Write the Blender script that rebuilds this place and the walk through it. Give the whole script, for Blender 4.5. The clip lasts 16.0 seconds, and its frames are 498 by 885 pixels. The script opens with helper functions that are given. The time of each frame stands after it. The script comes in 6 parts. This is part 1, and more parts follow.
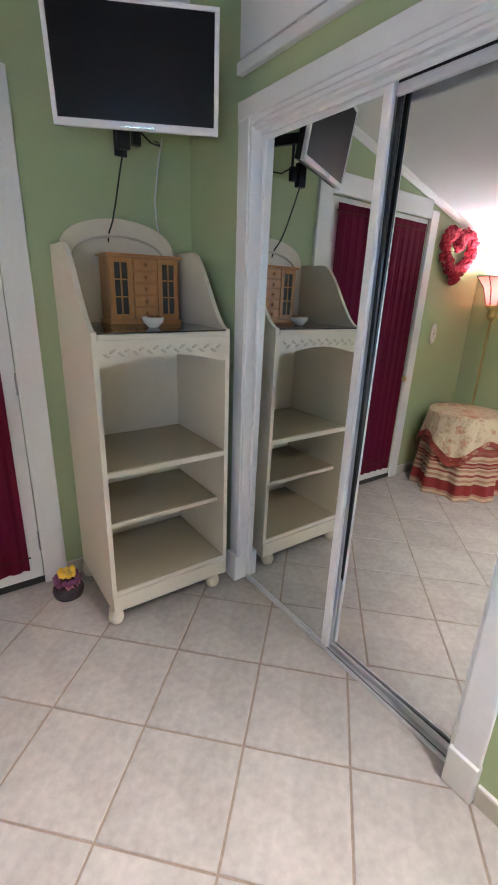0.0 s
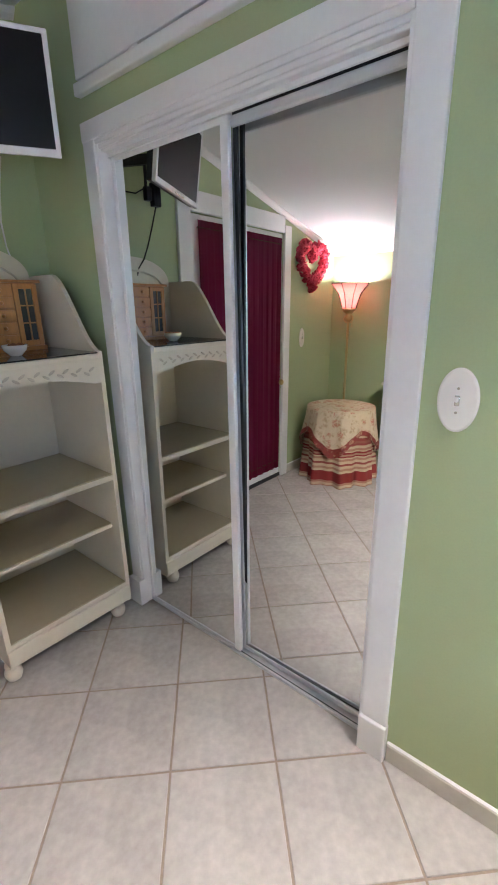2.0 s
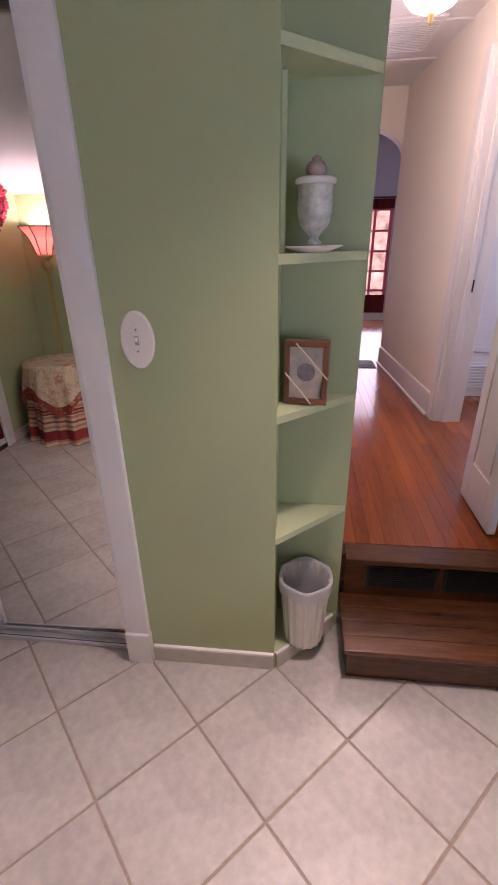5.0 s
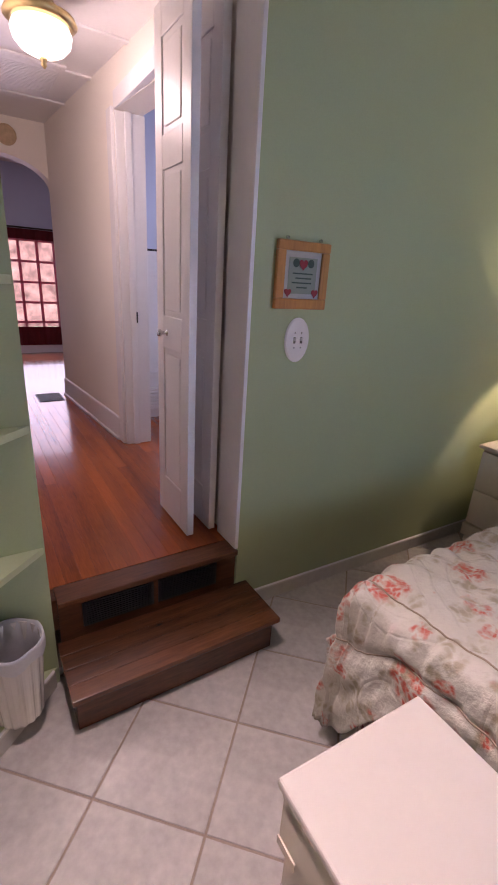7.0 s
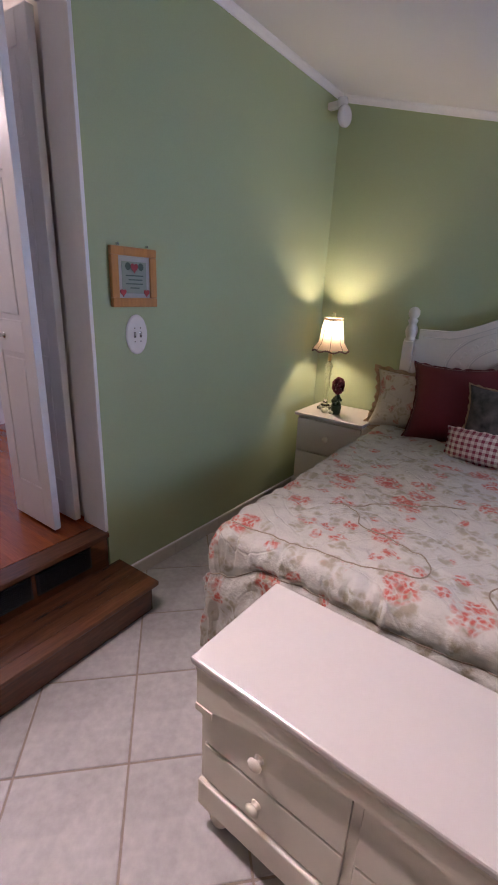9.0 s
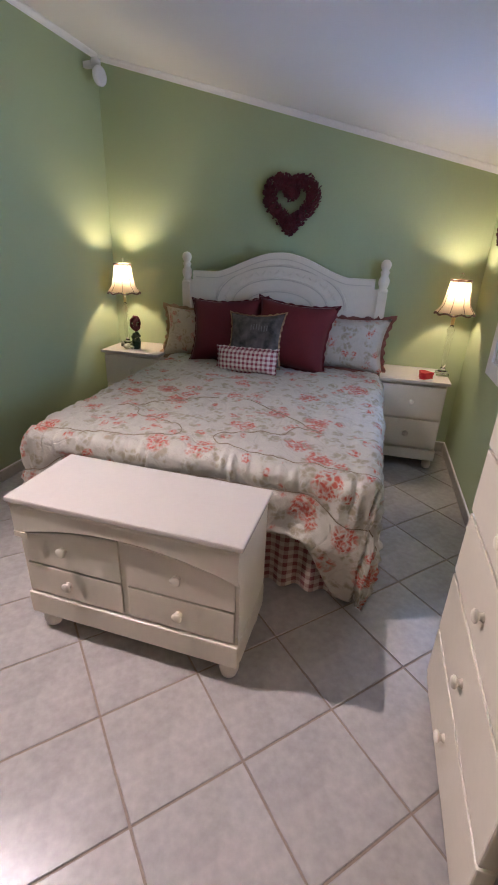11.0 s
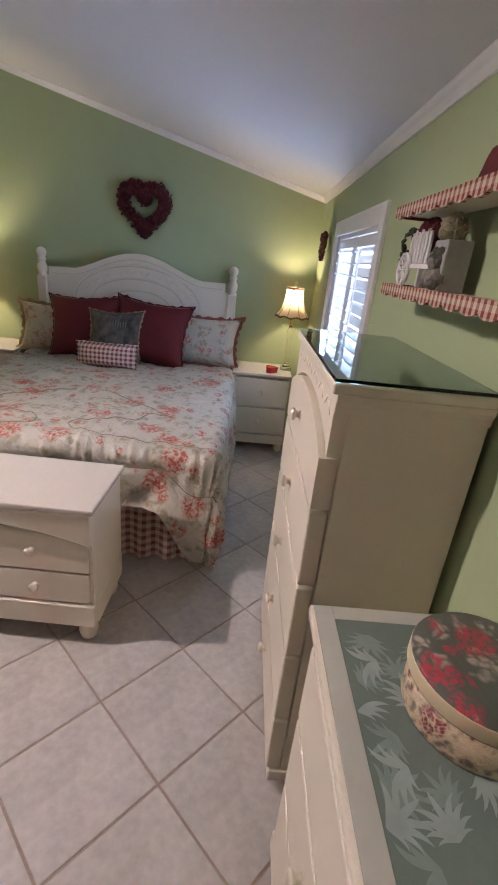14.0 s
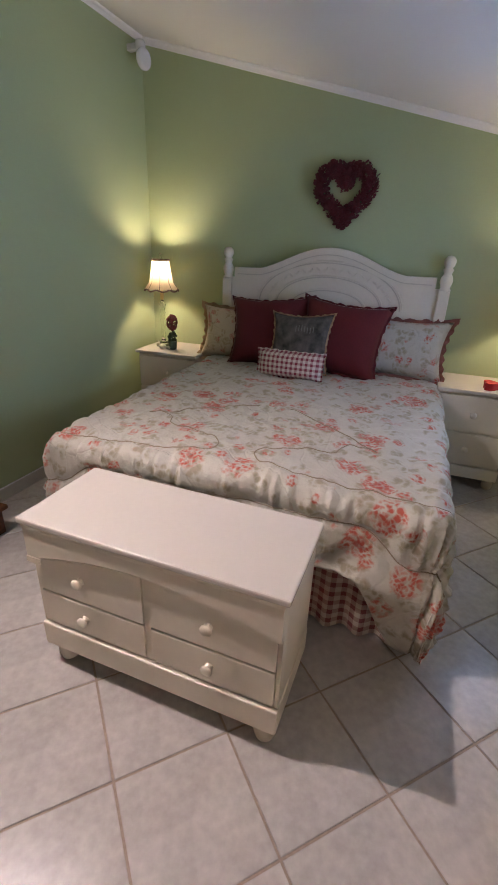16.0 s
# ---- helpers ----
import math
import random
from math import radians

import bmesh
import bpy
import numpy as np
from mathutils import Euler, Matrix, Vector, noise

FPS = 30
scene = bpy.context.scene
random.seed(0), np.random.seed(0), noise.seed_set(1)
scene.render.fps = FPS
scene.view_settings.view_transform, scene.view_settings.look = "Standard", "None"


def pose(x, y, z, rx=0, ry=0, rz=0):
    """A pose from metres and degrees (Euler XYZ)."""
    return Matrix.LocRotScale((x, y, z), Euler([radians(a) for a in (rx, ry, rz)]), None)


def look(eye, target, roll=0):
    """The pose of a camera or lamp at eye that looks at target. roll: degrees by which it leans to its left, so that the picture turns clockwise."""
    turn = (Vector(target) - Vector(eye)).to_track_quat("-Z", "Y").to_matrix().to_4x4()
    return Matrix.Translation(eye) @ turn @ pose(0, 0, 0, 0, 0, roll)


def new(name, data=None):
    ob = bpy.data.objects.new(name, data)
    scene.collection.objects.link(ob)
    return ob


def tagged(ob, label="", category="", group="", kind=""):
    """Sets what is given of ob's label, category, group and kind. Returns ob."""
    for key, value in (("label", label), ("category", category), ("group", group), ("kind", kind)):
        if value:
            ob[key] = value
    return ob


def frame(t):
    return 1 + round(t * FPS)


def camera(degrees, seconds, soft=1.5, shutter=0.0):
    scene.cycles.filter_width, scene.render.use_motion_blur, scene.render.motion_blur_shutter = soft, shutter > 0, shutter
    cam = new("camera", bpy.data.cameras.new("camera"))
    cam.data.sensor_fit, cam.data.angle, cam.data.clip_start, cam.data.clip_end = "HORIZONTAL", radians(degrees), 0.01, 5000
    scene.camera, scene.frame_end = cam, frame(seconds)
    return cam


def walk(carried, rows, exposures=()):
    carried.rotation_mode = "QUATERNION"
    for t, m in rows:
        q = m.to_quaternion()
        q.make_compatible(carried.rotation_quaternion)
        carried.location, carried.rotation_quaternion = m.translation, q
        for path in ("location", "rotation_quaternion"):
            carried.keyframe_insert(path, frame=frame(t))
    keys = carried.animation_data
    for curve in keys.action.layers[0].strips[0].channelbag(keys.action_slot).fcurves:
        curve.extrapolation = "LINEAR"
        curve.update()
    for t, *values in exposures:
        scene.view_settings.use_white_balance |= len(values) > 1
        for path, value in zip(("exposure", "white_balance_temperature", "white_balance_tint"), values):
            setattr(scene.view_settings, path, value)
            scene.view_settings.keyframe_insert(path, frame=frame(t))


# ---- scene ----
cam = camera(58.9, 16.0, 1.8)
PATH = [
    (0, (-0.393, -0.895, 1.486), (-1.936, 0.194, 0.826), 1.9),
    (0.5, (-0.408, -0.892, 1.481), (-1.848, 0.332, 0.826), 1.2),
    (1, (-0.382, -0.894, 1.488), (-1.748, 0.422, 0.853), 0.3),
    (1.5, (-0.363, -0.896, 1.505), (-1.664, 0.49, 0.884), -0.5),
    (2, (-0.352, -0.886, 1.509), (-1.59, 0.56, 0.895), -1.2),
    (2.5, (-0.346, -0.854, 1.504), (-1.499, 0.65, 0.867), -0.9),
    (3, (-0.327, -0.775, 1.502), (-1.434, 0.76, 0.854), -0.6),
    (3.2, (-0.323, -0.754, 1.499), (-1.416, 0.79, 0.85), -0.4),
    (5.3, (-0.163, -0.953, 1.519), (-0.174, 0.857, 0.667), -0.0),
    (5.5, (-0.139, -0.946, 1.519), (-0.02, 0.864, 0.678), 0.9),
    (6, (-0.128, -0.933, 1.519), (0.355, 0.839, 0.725), 2.6),
    (6.5, (-0.134, -0.931, 1.51), (0.649, 0.751, 0.764), 3.6),
    (7, (-0.131, -0.96, 1.5), (0.884, 0.621, 0.815), 3.5),
    (7.5, (-0.141, -0.979, 1.478), (1.083, 0.472, 0.85), 3.1),
    (8, (-0.17, -1.03, 1.479), (1.186, 0.3, 0.854), 3.0),
    (8.5, (-0.268, -1.093, 1.483), (1.168, 0.149, 0.855), 3.1),
    (9, (-0.387, -1.132, 1.511), (1.16, -0.051, 0.85), 2.6),
    (9.5, (-0.455, -1.248, 1.509), (1.245, -0.476, 0.791), 1.7),
    (9.7, (-0.485, -1.326, 1.521), (1.242, -0.644, 0.777), 1.9),
    (11.8, (-1.053, -1.86, 1.467), (0.756, -1.563, 0.668), 2.8),
    (12, (-1.085, -1.881, 1.479), (0.737, -1.657, 0.684), 3.3),
    (12.5, (-1.136, -1.913, 1.52), (0.706, -1.82, 0.746), 4.4),
    (13, (-1.127, -1.927, 1.508), (0.72, -1.901, 0.742), 5.0),
    (13.5, (-1.118, -1.932, 1.502), (0.731, -1.953, 0.74), 5.5),
    (14, (-1.099, -1.919, 1.496), (0.751, -1.982, 0.737), 6.0),
    (14.5, (-1.057, -1.899, 1.494), (0.789, -2.002, 0.732), 6.5),
    (15, (-0.928, -1.817, 1.473), (0.911, -1.772, 0.688), 5.8),
    (15.5, (-0.742, -1.709, 1.462), (1.054, -1.333, 0.664), 3.7),
    (16, (-0.615, -1.606, 1.444), (1.115, -1.013, 0.634), 2.3),
]
EXPOSURES = [(0.0, 0.55, 6200, 16), (3.2, 0.28, 6200, 16), (5.5, -0.55, 7000, 44), (9.5, -0.80, 6200, 36), (12.0, -0.60, 6350, 27), (16.0, -0.78, 6600, 28)]
walk(cam, [(t, look(eye, target, roll)) for t, eye, target, roll in PATH], EXPOSURES)

# ---- world and lights ----
world = bpy.data.worlds.new("world")
scene.world = world
world.use_nodes = True
wn = world.node_tree
sky = wn.nodes.new("ShaderNodeTexSky")
sky.sky_type, sky.sun_disc = "NISHITA", False
sky.sun_elevation, sky.sun_rotation = radians(40), radians(200)
wn.nodes["Background"].inputs[1].default_value = 0.12
wn.links.new(sky.outputs[0], wn.nodes["Background"].inputs[0])


def lamp(name, kind, place, watts, colour, size=0.05, target=None, size_y=None):
    d = bpy.data.lights.new(name, kind)
    d.energy, d.color = watts, colour
    ob = new(name, d)
    ob.matrix_world = look(place, target) if target else Matrix.Translation(place)
    if kind == "AREA":
        d.shape, d.size, d.size_y = "RECTANGLE", size, size_y or size
    elif kind == "SUN":
        d.angle = size
    else:
        d.shadow_soft_size = size
    return ob


WARM, SOFT, DAY = (1.0, 0.84, 0.56), (1.0, 0.93, 0.86), (0.38, 0.62, 1.0)
lamp("sun", "SUN", (1, -8, 6), 2.0, (1.0, 0.94, 0.86), radians(0.5), (1, -2.4, 0.6))
lamp("window_daylight", "AREA", (1.48, -2.545, 1.30), 44, DAY, 0.96, (0.7, 0, 1.6), 0.70)
lamp("far_window_daylight", "AREA", (0.6, 6.05, 1.2), 22, (0.75, 0.82, 1.0), 1.0, (0.6, 0, 1.0), 1.4)
lamp("floor_lamp_light", "POINT", (-2.31, -2.285, 1.635), 24, (0.94, 0.96, 1.0), 0.05)
lamp("bed_lamp_light", "POINT", (2.575, 0.258, 1.275), 29, WARM, 0.025)
lamp("bed_lamp_light", "POINT", (2.585, -2.285, 1.275), 22, WARM, 0.025)
lamp("hall_globe_light", "POINT", (0.30, 1.53, 2.33), 28, (1.0, 0.88, 0.78), 0.10)
spot = lamp("ceiling_spot_light", "SPOT", (0.01, 0.0, 2.42), 330, SOFT, 0.013, (-0.05, -1.55, 0.1))
spot.data.spot_size, spot.data.spot_blend = radians(113), 1.0
# unseen fill lamp added to brighten the side room, which has no window
lamp("side_room_fill", "AREA", (2.2, 1.6, 1.9), 22, (0.62, 0.76, 1.0), 1.0, (0.9, 2.2, 1.2))

# ---- materials ----


def mat(name, colour, rough=0.5, metal=0.0, vary=0.08, grain=40.0, stain=3.0, bump=0.1, spec=0.5, coat=0.0, random_amount=0.0, stretch=(1, 1, 1)):
    m = bpy.data.materials.new(name)
    m.use_nodes = True
    t = m.node_tree
    b = t.nodes["Principled BSDF"]
    b.inputs["Roughness"].default_value, b.inputs["Metallic"].default_value = rough, metal
    b.inputs["Specular IOR Level"].default_value, b.inputs["Coat Weight"].default_value = spec, coat
    co = t.nodes.new("ShaderNodeTexCoord")
    mp = t.nodes.new("ShaderNodeMapping")
    mp.inputs["Scale"].default_value = stretch
    t.links.new(co.outputs["Object"], mp.inputs["Vector"])
    fine, wide = t.nodes.new("ShaderNodeTexNoise"), t.nodes.new("ShaderNodeTexNoise")
    fine.inputs["Scale"].default_value, wide.inputs["Scale"].default_value = grain, stain
    fine.inputs["Detail"].default_value, wide.inputs["Detail"].default_value = 6, 5
    for n in (fine, wide):
        t.links.new(mp.outputs[0], n.inputs["Vector"])
    add = t.nodes.new("ShaderNodeMath")
    add.operation = "ADD"
    t.links.new(fine.outputs[0], add.inputs[0])
    t.links.new(wide.outputs[0], add.inputs[1])
    if random_amount:
        info = t.nodes.new("ShaderNodeObjectInfo")
        mul = t.nodes.new("ShaderNodeMath")
        mul.operation, mul.inputs[1].default_value = "MULTIPLY_ADD", random_amount
        t.links.new(info.outputs["Random"], mul.inputs[0])
        t.links.new(add.outputs[0], mul.inputs[2])
        add = mul
    ramp = t.nodes.new("ShaderNodeMapRange")
    ramp.inputs["From Min"].default_value, ramp.inputs["From Max"].default_value = 0.6, 1.4 + random_amount
    t.links.new(add.outputs[0], ramp.inputs[0])
    mix = t.nodes.new("ShaderNodeMix")
    mix.data_type = "RGBA"
    mix.inputs[6].default_value = (*[c * (1 - vary) for c in colour], 1)
    mix.inputs[7].default_value = (*[min(1, c * (1 + vary)) for c in colour], 1)
    t.links.new(ramp.outputs[0], mix.inputs[0])
    t.links.new(mix.outputs[2], b.inputs["Base Color"])
    if bump:
        bp = t.nodes.new("ShaderNodeBump")
        bp.inputs["Strength"].default_value, bp.inputs["Distance"].default_value = bump, 0.002
        t.links.new(fine.outputs[0], bp.inputs["Height"])
        t.links.new(bp.outputs[0], b.inputs["Normal"])
    return m


def glowing(name, colour, strength):
    m = bpy.data.materials.new(name)
    m.use_nodes = True
    b = m.node_tree.nodes["Principled BSDF"]
    b.inputs["Base Color"].default_value = (*colour, 1)
    b.inputs["Emission Color"].default_value = (*colour, 1)
    b.inputs["Emission Strength"].default_value = strength
    return m


def clear(name, colour=(1, 1, 1), rough=0.0, ior=1.45):
    m = bpy.data.materials.new(name)
    m.use_nodes = True
    b = m.node_tree.nodes["Principled BSDF"]
    b.inputs["Base Color"].default_value = (*colour, 1)
    b.inputs["Transmission Weight"].default_value, b.inputs["Roughness"].default_value, b.inputs["IOR"].default_value = 1, rough, ior
    return m


def thin(name, colour, through_amount, rough=0.8):
    """A cloth that lets part of the light through."""
    m = mat(name, colour, rough, 0, 0.15, 90, 6, 0.2)
    t = m.node_tree
    b, out = t.nodes["Principled BSDF"], t.nodes["Material Output"]
    tr, mix = t.nodes.new("ShaderNodeBsdfTranslucent"), t.nodes.new("ShaderNodeMixShader")
    tr.inputs[0].default_value, mix.inputs[0].default_value = (*colour, 1), through_amount
    t.links.new(b.outputs[0], mix.inputs[1])
    t.links.new(tr.outputs[0], mix.inputs[2])
    t.links.new(mix.outputs[0], out.inputs[0])
    return m


GREEN = mat("green_wall_paint", (0.375, 0.445, 0.25), 0.6, 0, 0.04, 160, 1.5, 0.12)
SHELF_GREEN = mat("green_shelf_paint", (0.50, 0.56, 0.34), 0.4, 0, 0.03, 60, 3, 0.05)
WHITE = mat("white_trim_paint", (0.76, 0.75, 0.75), 0.38, 0, 0.03, 50, 4, 0.06)
CEIL = mat("ceiling_paint", (0.72, 0.71, 0.71), 0.9, 0, 0.03, 220, 1.2, 0.5)
CREAM = mat("cream_furniture_paint", (0.70, 0.63, 0.51), 0.45, 0, 0.03, 45, 4, 0.06)
BENCHTOP = mat("glossy_cream_top", (0.56, 0.51, 0.45), 0.25, 0, 0.02, 45, 4, 0.03)
HALLWALL = mat("cream_hall_paint", (0.86, 0.81, 0.73), 0.6, 0, 0.03, 120, 2, 0.1)
BLUEWALL = mat("pale_blue_paint", (0.55, 0.60, 0.75), 0.6, 0, 0.03, 120, 2, 0.1)
TILE = mat("floor_tile", (0.45, 0.42, 0.39), 0.27, 0, 0.26, 30, 6, 0.12, random_amount=0.25)
GROUT = mat("tile_grout", (0.30, 0.235, 0.18), 0.85, 0, 0.2, 80, 4, 0.3)
BASETILE = mat("skirting_tile", (0.52, 0.49, 0.43), 0.35, 0, 0.10, 26, 5, 0.12)
WOOD = mat("hall_floor_board", (0.36, 0.078, 0.014), 0.18, 0, 0.60, 30, 2.5, 0.06, random_amount=0.7, stretch=(8, 0.5, 8), coat=0.3)
STEPWOOD = mat("dark_stained_step", (0.112, 0.040, 0.016), 0.25, 0, 0.70, 22, 5, 0.08, random_amount=0.6, stretch=(0.7, 7, 7), coat=0.2)
BLACK = mat("black_plastic", (0.012, 0.012, 0.013), 0.45, 0, 0.2, 60, 4, 0.1)
SCREEN = mat("dark_screen", (0.006, 0.006, 0.008), 0.22, 0, 0.1, 60, 4, 0.0, spec=0.18)
TVWHITE = mat("white_plastic", (0.75, 0.74, 0.76), 0.25, 0, 0.02, 60, 4, 0.0)
CHROME = mat("satin_aluminium", (0.62, 0.63, 0.65), 0.25, 1, 0.05, 60, 4, 0.05)
GAPSHADE = mat("gap_shade", (0.03, 0.03, 0.03), 0.8)
MIRROR = mat("mirror_glass", (0.86, 0.88, 0.87), 0.0, 1, 0.0, 10, 3, 0.0)
ALU = mat("white_aluminium", (0.62, 0.63, 0.66), 0.3, 0.35, 0.05, 60, 4, 0.05)
BRASS = mat("aged_brass", (0.55, 0.42, 0.20), 0.3, 1, 0.1, 60, 5, 0.05)
GLASS = clear("clear_glass")
OAK = mat("honey_oak", (0.47, 0.205, 0.058), 0.35, 0, 0.2, 20, 4, 0.1, stretch=(6, 6, 0.7))
RED = mat("dark_red_cloth", (0.105, 0.006, 0.009), 0.85, 0, 0.2, 120, 6, 0.4)
PORCELAIN = mat("white_porcelain", (0.80, 0.76, 0.72), 0.15, 0, 0.03, 30, 6, 0.02)

# ---- mesh helpers ----


def box(bm, x0, x1, y0, y1, z0, z1, bevel=0.0):
    vs = [bm.verts.new(p) for p in ((x0, y0, z0), (x1, y0, z0), (x1, y1, z0), (x0, y1, z0), (x0, y0, z1), (x1, y0, z1), (x1, y1, z1), (x0, y1, z1))]
    fs = [bm.faces.new([vs[i] for i in f]) for f in ((3, 2, 1, 0), (4, 5, 6, 7), (0, 1, 5, 4), (1, 2, 6, 5), (2, 3, 7, 6), (3, 0, 4, 7))]
    if bevel:
        es = {e for f in fs for e in f.edges}
        bmesh.ops.bevel(bm, geom=list(es), offset=bevel, segments=2, affect="EDGES", profile=0.5)
    return bm


def Box(x0, x1, y0, y1, z0, z1, bevel=0.0):
    return box(bmesh.new(), x0, x1, y0, y1, z0, z1, bevel)


def prism(bm, poly, a, b, axis="z"):
    """A polygon of two coordinates drawn out from a to b along an axis."""
    def at(p, h):
        return {"z": (p[0], p[1], h), "x": (h, p[0], p[1]), "y": (p[0], h, p[1])}[axis]
    lo, hi = [bm.verts.new(at(p, a)) for p in poly], [bm.verts.new(at(p, b)) for p in poly]
    n = len(poly)
    bm.faces.new(lo[::-1])
    bm.faces.new(hi)
    for i in range(n):
        bm.faces.new((lo[i], lo[(i + 1) % n], hi[(i + 1) % n], hi[i]))
    bmesh.ops.recalc_face_normals(bm, faces=bm.faces)
    return bm


def lathe(bm, profile, cx=0, cy=0, cz=0, n=20, axis="z"):
    """Turn (radius, height) pairs about an axis."""
    rings = []
    for r, h in profile:
        ring = []
        for i in range(n):
            a = 2 * math.pi * i / n
            u, v = r * math.cos(a), r * math.sin(a)
            p = {"z": (u, v, h), "x": (h, u, v), "y": (u, h, v)}[axis]
            ring.append(bm.verts.new((cx + p[0], cy + p[1], cz + p[2])))
        rings.append(ring)
    for a, b in zip(rings, rings[1:]):
        for i in range(n):
            bm.faces.new((a[i], a[(i + 1) % n], b[(i + 1) % n], b[i]))
    for ring in (rings[0], rings[-1]):
        bm.faces.new(ring)
    bmesh.ops.recalc_face_normals(bm, faces=bm.faces)
    return bm


def tube(bm, points, r, n=8):
    """A bent rod through points."""
    pts = [Vector(p) for p in points]
    rings = []
    for i, p in enumerate(pts):
        d = (pts[min(i + 1, len(pts) - 1)] - pts[max(i - 1, 0)]).normalized()
        u = d.orthogonal().normalized()
        if rings:
            u = (last - last.dot(d) * d).normalized()
        last = u
        v = d.cross(u)
        rings.append([bm.verts.new(p + r * (math.cos(2 * math.pi * k / n) * u + math.sin(2 * math.pi * k / n) * v)) for k in range(n)])
    for a, b in zip(rings, rings[1:]):
        for i in range(n):
            bm.faces.new((a[i], a[(i + 1) % n], b[(i + 1) % n], b[i]))
    bm.faces.new(rings[0])
    bm.faces.new(rings[-1])
    bmesh.ops.recalc_face_normals(bm, faces=bm.faces)
    return bm


def part(name, bm, material, parent=None, label="", smooth=False):
    me = bpy.data.meshes.new(name)
    bm.to_mesh(me)
    bm.free()
    me.materials.append(material)
    if smooth:
        for p in me.polygons:
            p.use_smooth = True
    ob = new(name, me)
    if parent:
        ob.parent = parent
    return tagged(ob, label)


def thing(name, label, category, group="", kind="", place=(0, 0, 0), turn=0):
    ob = new(name)
    ob.empty_display_size = 0.05
    ob.matrix_basis = pose(*place, 0, 0, turn)
    return tagged(ob, label, category, group, kind)


def structure(name, bm, material, label, category):
    return tagged(part(name, bm, material, None, label), "", category, "", "structure")


# ---- the room's shell ----
X0, X1, YS, YN, YC = -2.58, 2.79, -2.455, 0.465, 0.25
HALL = 0.345


def ceil_z(y):
    return 2.000 + 0.2525 * (y - YS)


# window wall with its opening
WX0, WX1, WZ0, WZ1 = 0.98, 1.98, 0.92, 1.70
bm = bmesh.new()
for a in ((X0 - 0.15, WX0, 0, 2.2), (WX1, X1 + 0.15, 0, 2.2), (WX0, WX1, 0, WZ0), (WX0, WX1, WZ1, 2.2)):
    box(bm, a[0], a[1], YS - 0.16, YS, a[2], a[3])
structure("wall_south", bm, GREEN, "sage green painted wall with a shuttered window", "wall")
structure("wall_east", Box(X1, X1 + 0.15, YS, 2.0, 0, 2.9), GREEN, "sage green painted wall behind the headboard", "wall")
bm = bmesh.new()
DY0, DY1, DZ = -1.60, -0.63, 2.06
for a in ((YS, DY0, 0, 2.9), (DY1, 1.2, 0, 2.9), (DY0, DY1, DZ, 2.9)):
    box(bm, X0 - 0.15, X0, a[0], a[1], a[2], a[3])
structure("wall_west", bm, GREEN, "sage green painted wall with the curtained glass door", "wall")
# closet wall
CX0, CX1, CZ = -2.06, -0.826, 2.080
bm = bmesh.new()
box(bm, X0, CX0, YC, YC + 0.11, 0, 2.8)
box(bm, CX1, -0.26, YC, YC + 0.11, 0, 2.8)
box(bm, CX0, CX1, YC, YC + 0.11, CZ, 2.8)
structure("wall_closet", bm, GREEN, "sage green painted wall round the mirrored closet", "wall")
structure("wall_closet_back", Box(X0, 0.0, 0.95, 1.05, 0, 2.8), GREEN, "plain closed wall behind the closet", "wall")
# picture wall, slightly out of square, and the header over the hall opening
JX = 0.785


def north_y(x):
    return 0.52 - 0.0275 * (x - JX)


bm = bmesh.new()
prism(bm, [(JX + 0.006, north_y(JX)), (X1, north_y(X1)), (X1, 0.66), (JX + 0.006, 0.66)], 0, 2.8)
box(bm, -0.02, JX, 0.50, 0.66, 2.467, 2.8)
structure("wall_north", bm, GREEN, "sage green painted wall beside the hall opening", "wall")
# ceiling slab that slopes down to the window
bm = bmesh.new()
ya, yb = YS - 0.2, 0.62
vs = [(X0 - 0.1, ya), (X1 + 0.1, ya), (X1 + 0.1, yb), (X0 - 0.1, yb)]
lo = [bm.verts.new((x, y, ceil_z(y))) for x, y in vs]
hi = [bm.verts.new((x, y, ceil_z(y) + 0.1)) for x, y in vs]
bm.faces.new(lo[::-1])
bm.faces.new(hi)
for i in range(4):
    bm.faces.new((lo[i], lo[(i + 1) % 4], hi[(i + 1) % 4], hi[i]))
structure("ceiling", bm, CEIL, "white textured sloping ceiling", "ceiling")
structure("floor_bed", Box(X0 - 0.2, X1 + 0.2, YS - 0.2, 1.0, -0.12, -0.004), GROUT, "grey brown grout bed under pale floor tiles", "floor")

structure("ground", Box(-60, 60, -80, 80, -0.6, -0.15), mat("garden_lawn", (0.06, 0.10, 0.03), 0.9, 0, 0.4, 9, 0.8, 0.6), "green lawn round the house", "ground")


def sweep(bm, p0, p1, n, profile, slope=0.0):
    """A moulding from p0 to p1; profile pairs are (out from the wall along n, up)."""
    rings = []
    for p in (p0, p1):
        rings.append([bm.verts.new((p[0] + n[0] * o, p[1] + n[1] * o, p[2] + u + slope * o)) for o, u in profile])
    k = len(profile)
    for i in range(k):
        bm.faces.new((rings[0][i], rings[0][(i + 1) % k], rings[1][(i + 1) % k], rings[1][i]))
    bm.faces.new(rings[0])
    bm.faces.new(rings[1])
    bmesh.ops.recalc_face_normals(bm, faces=bm.faces)
    return bm


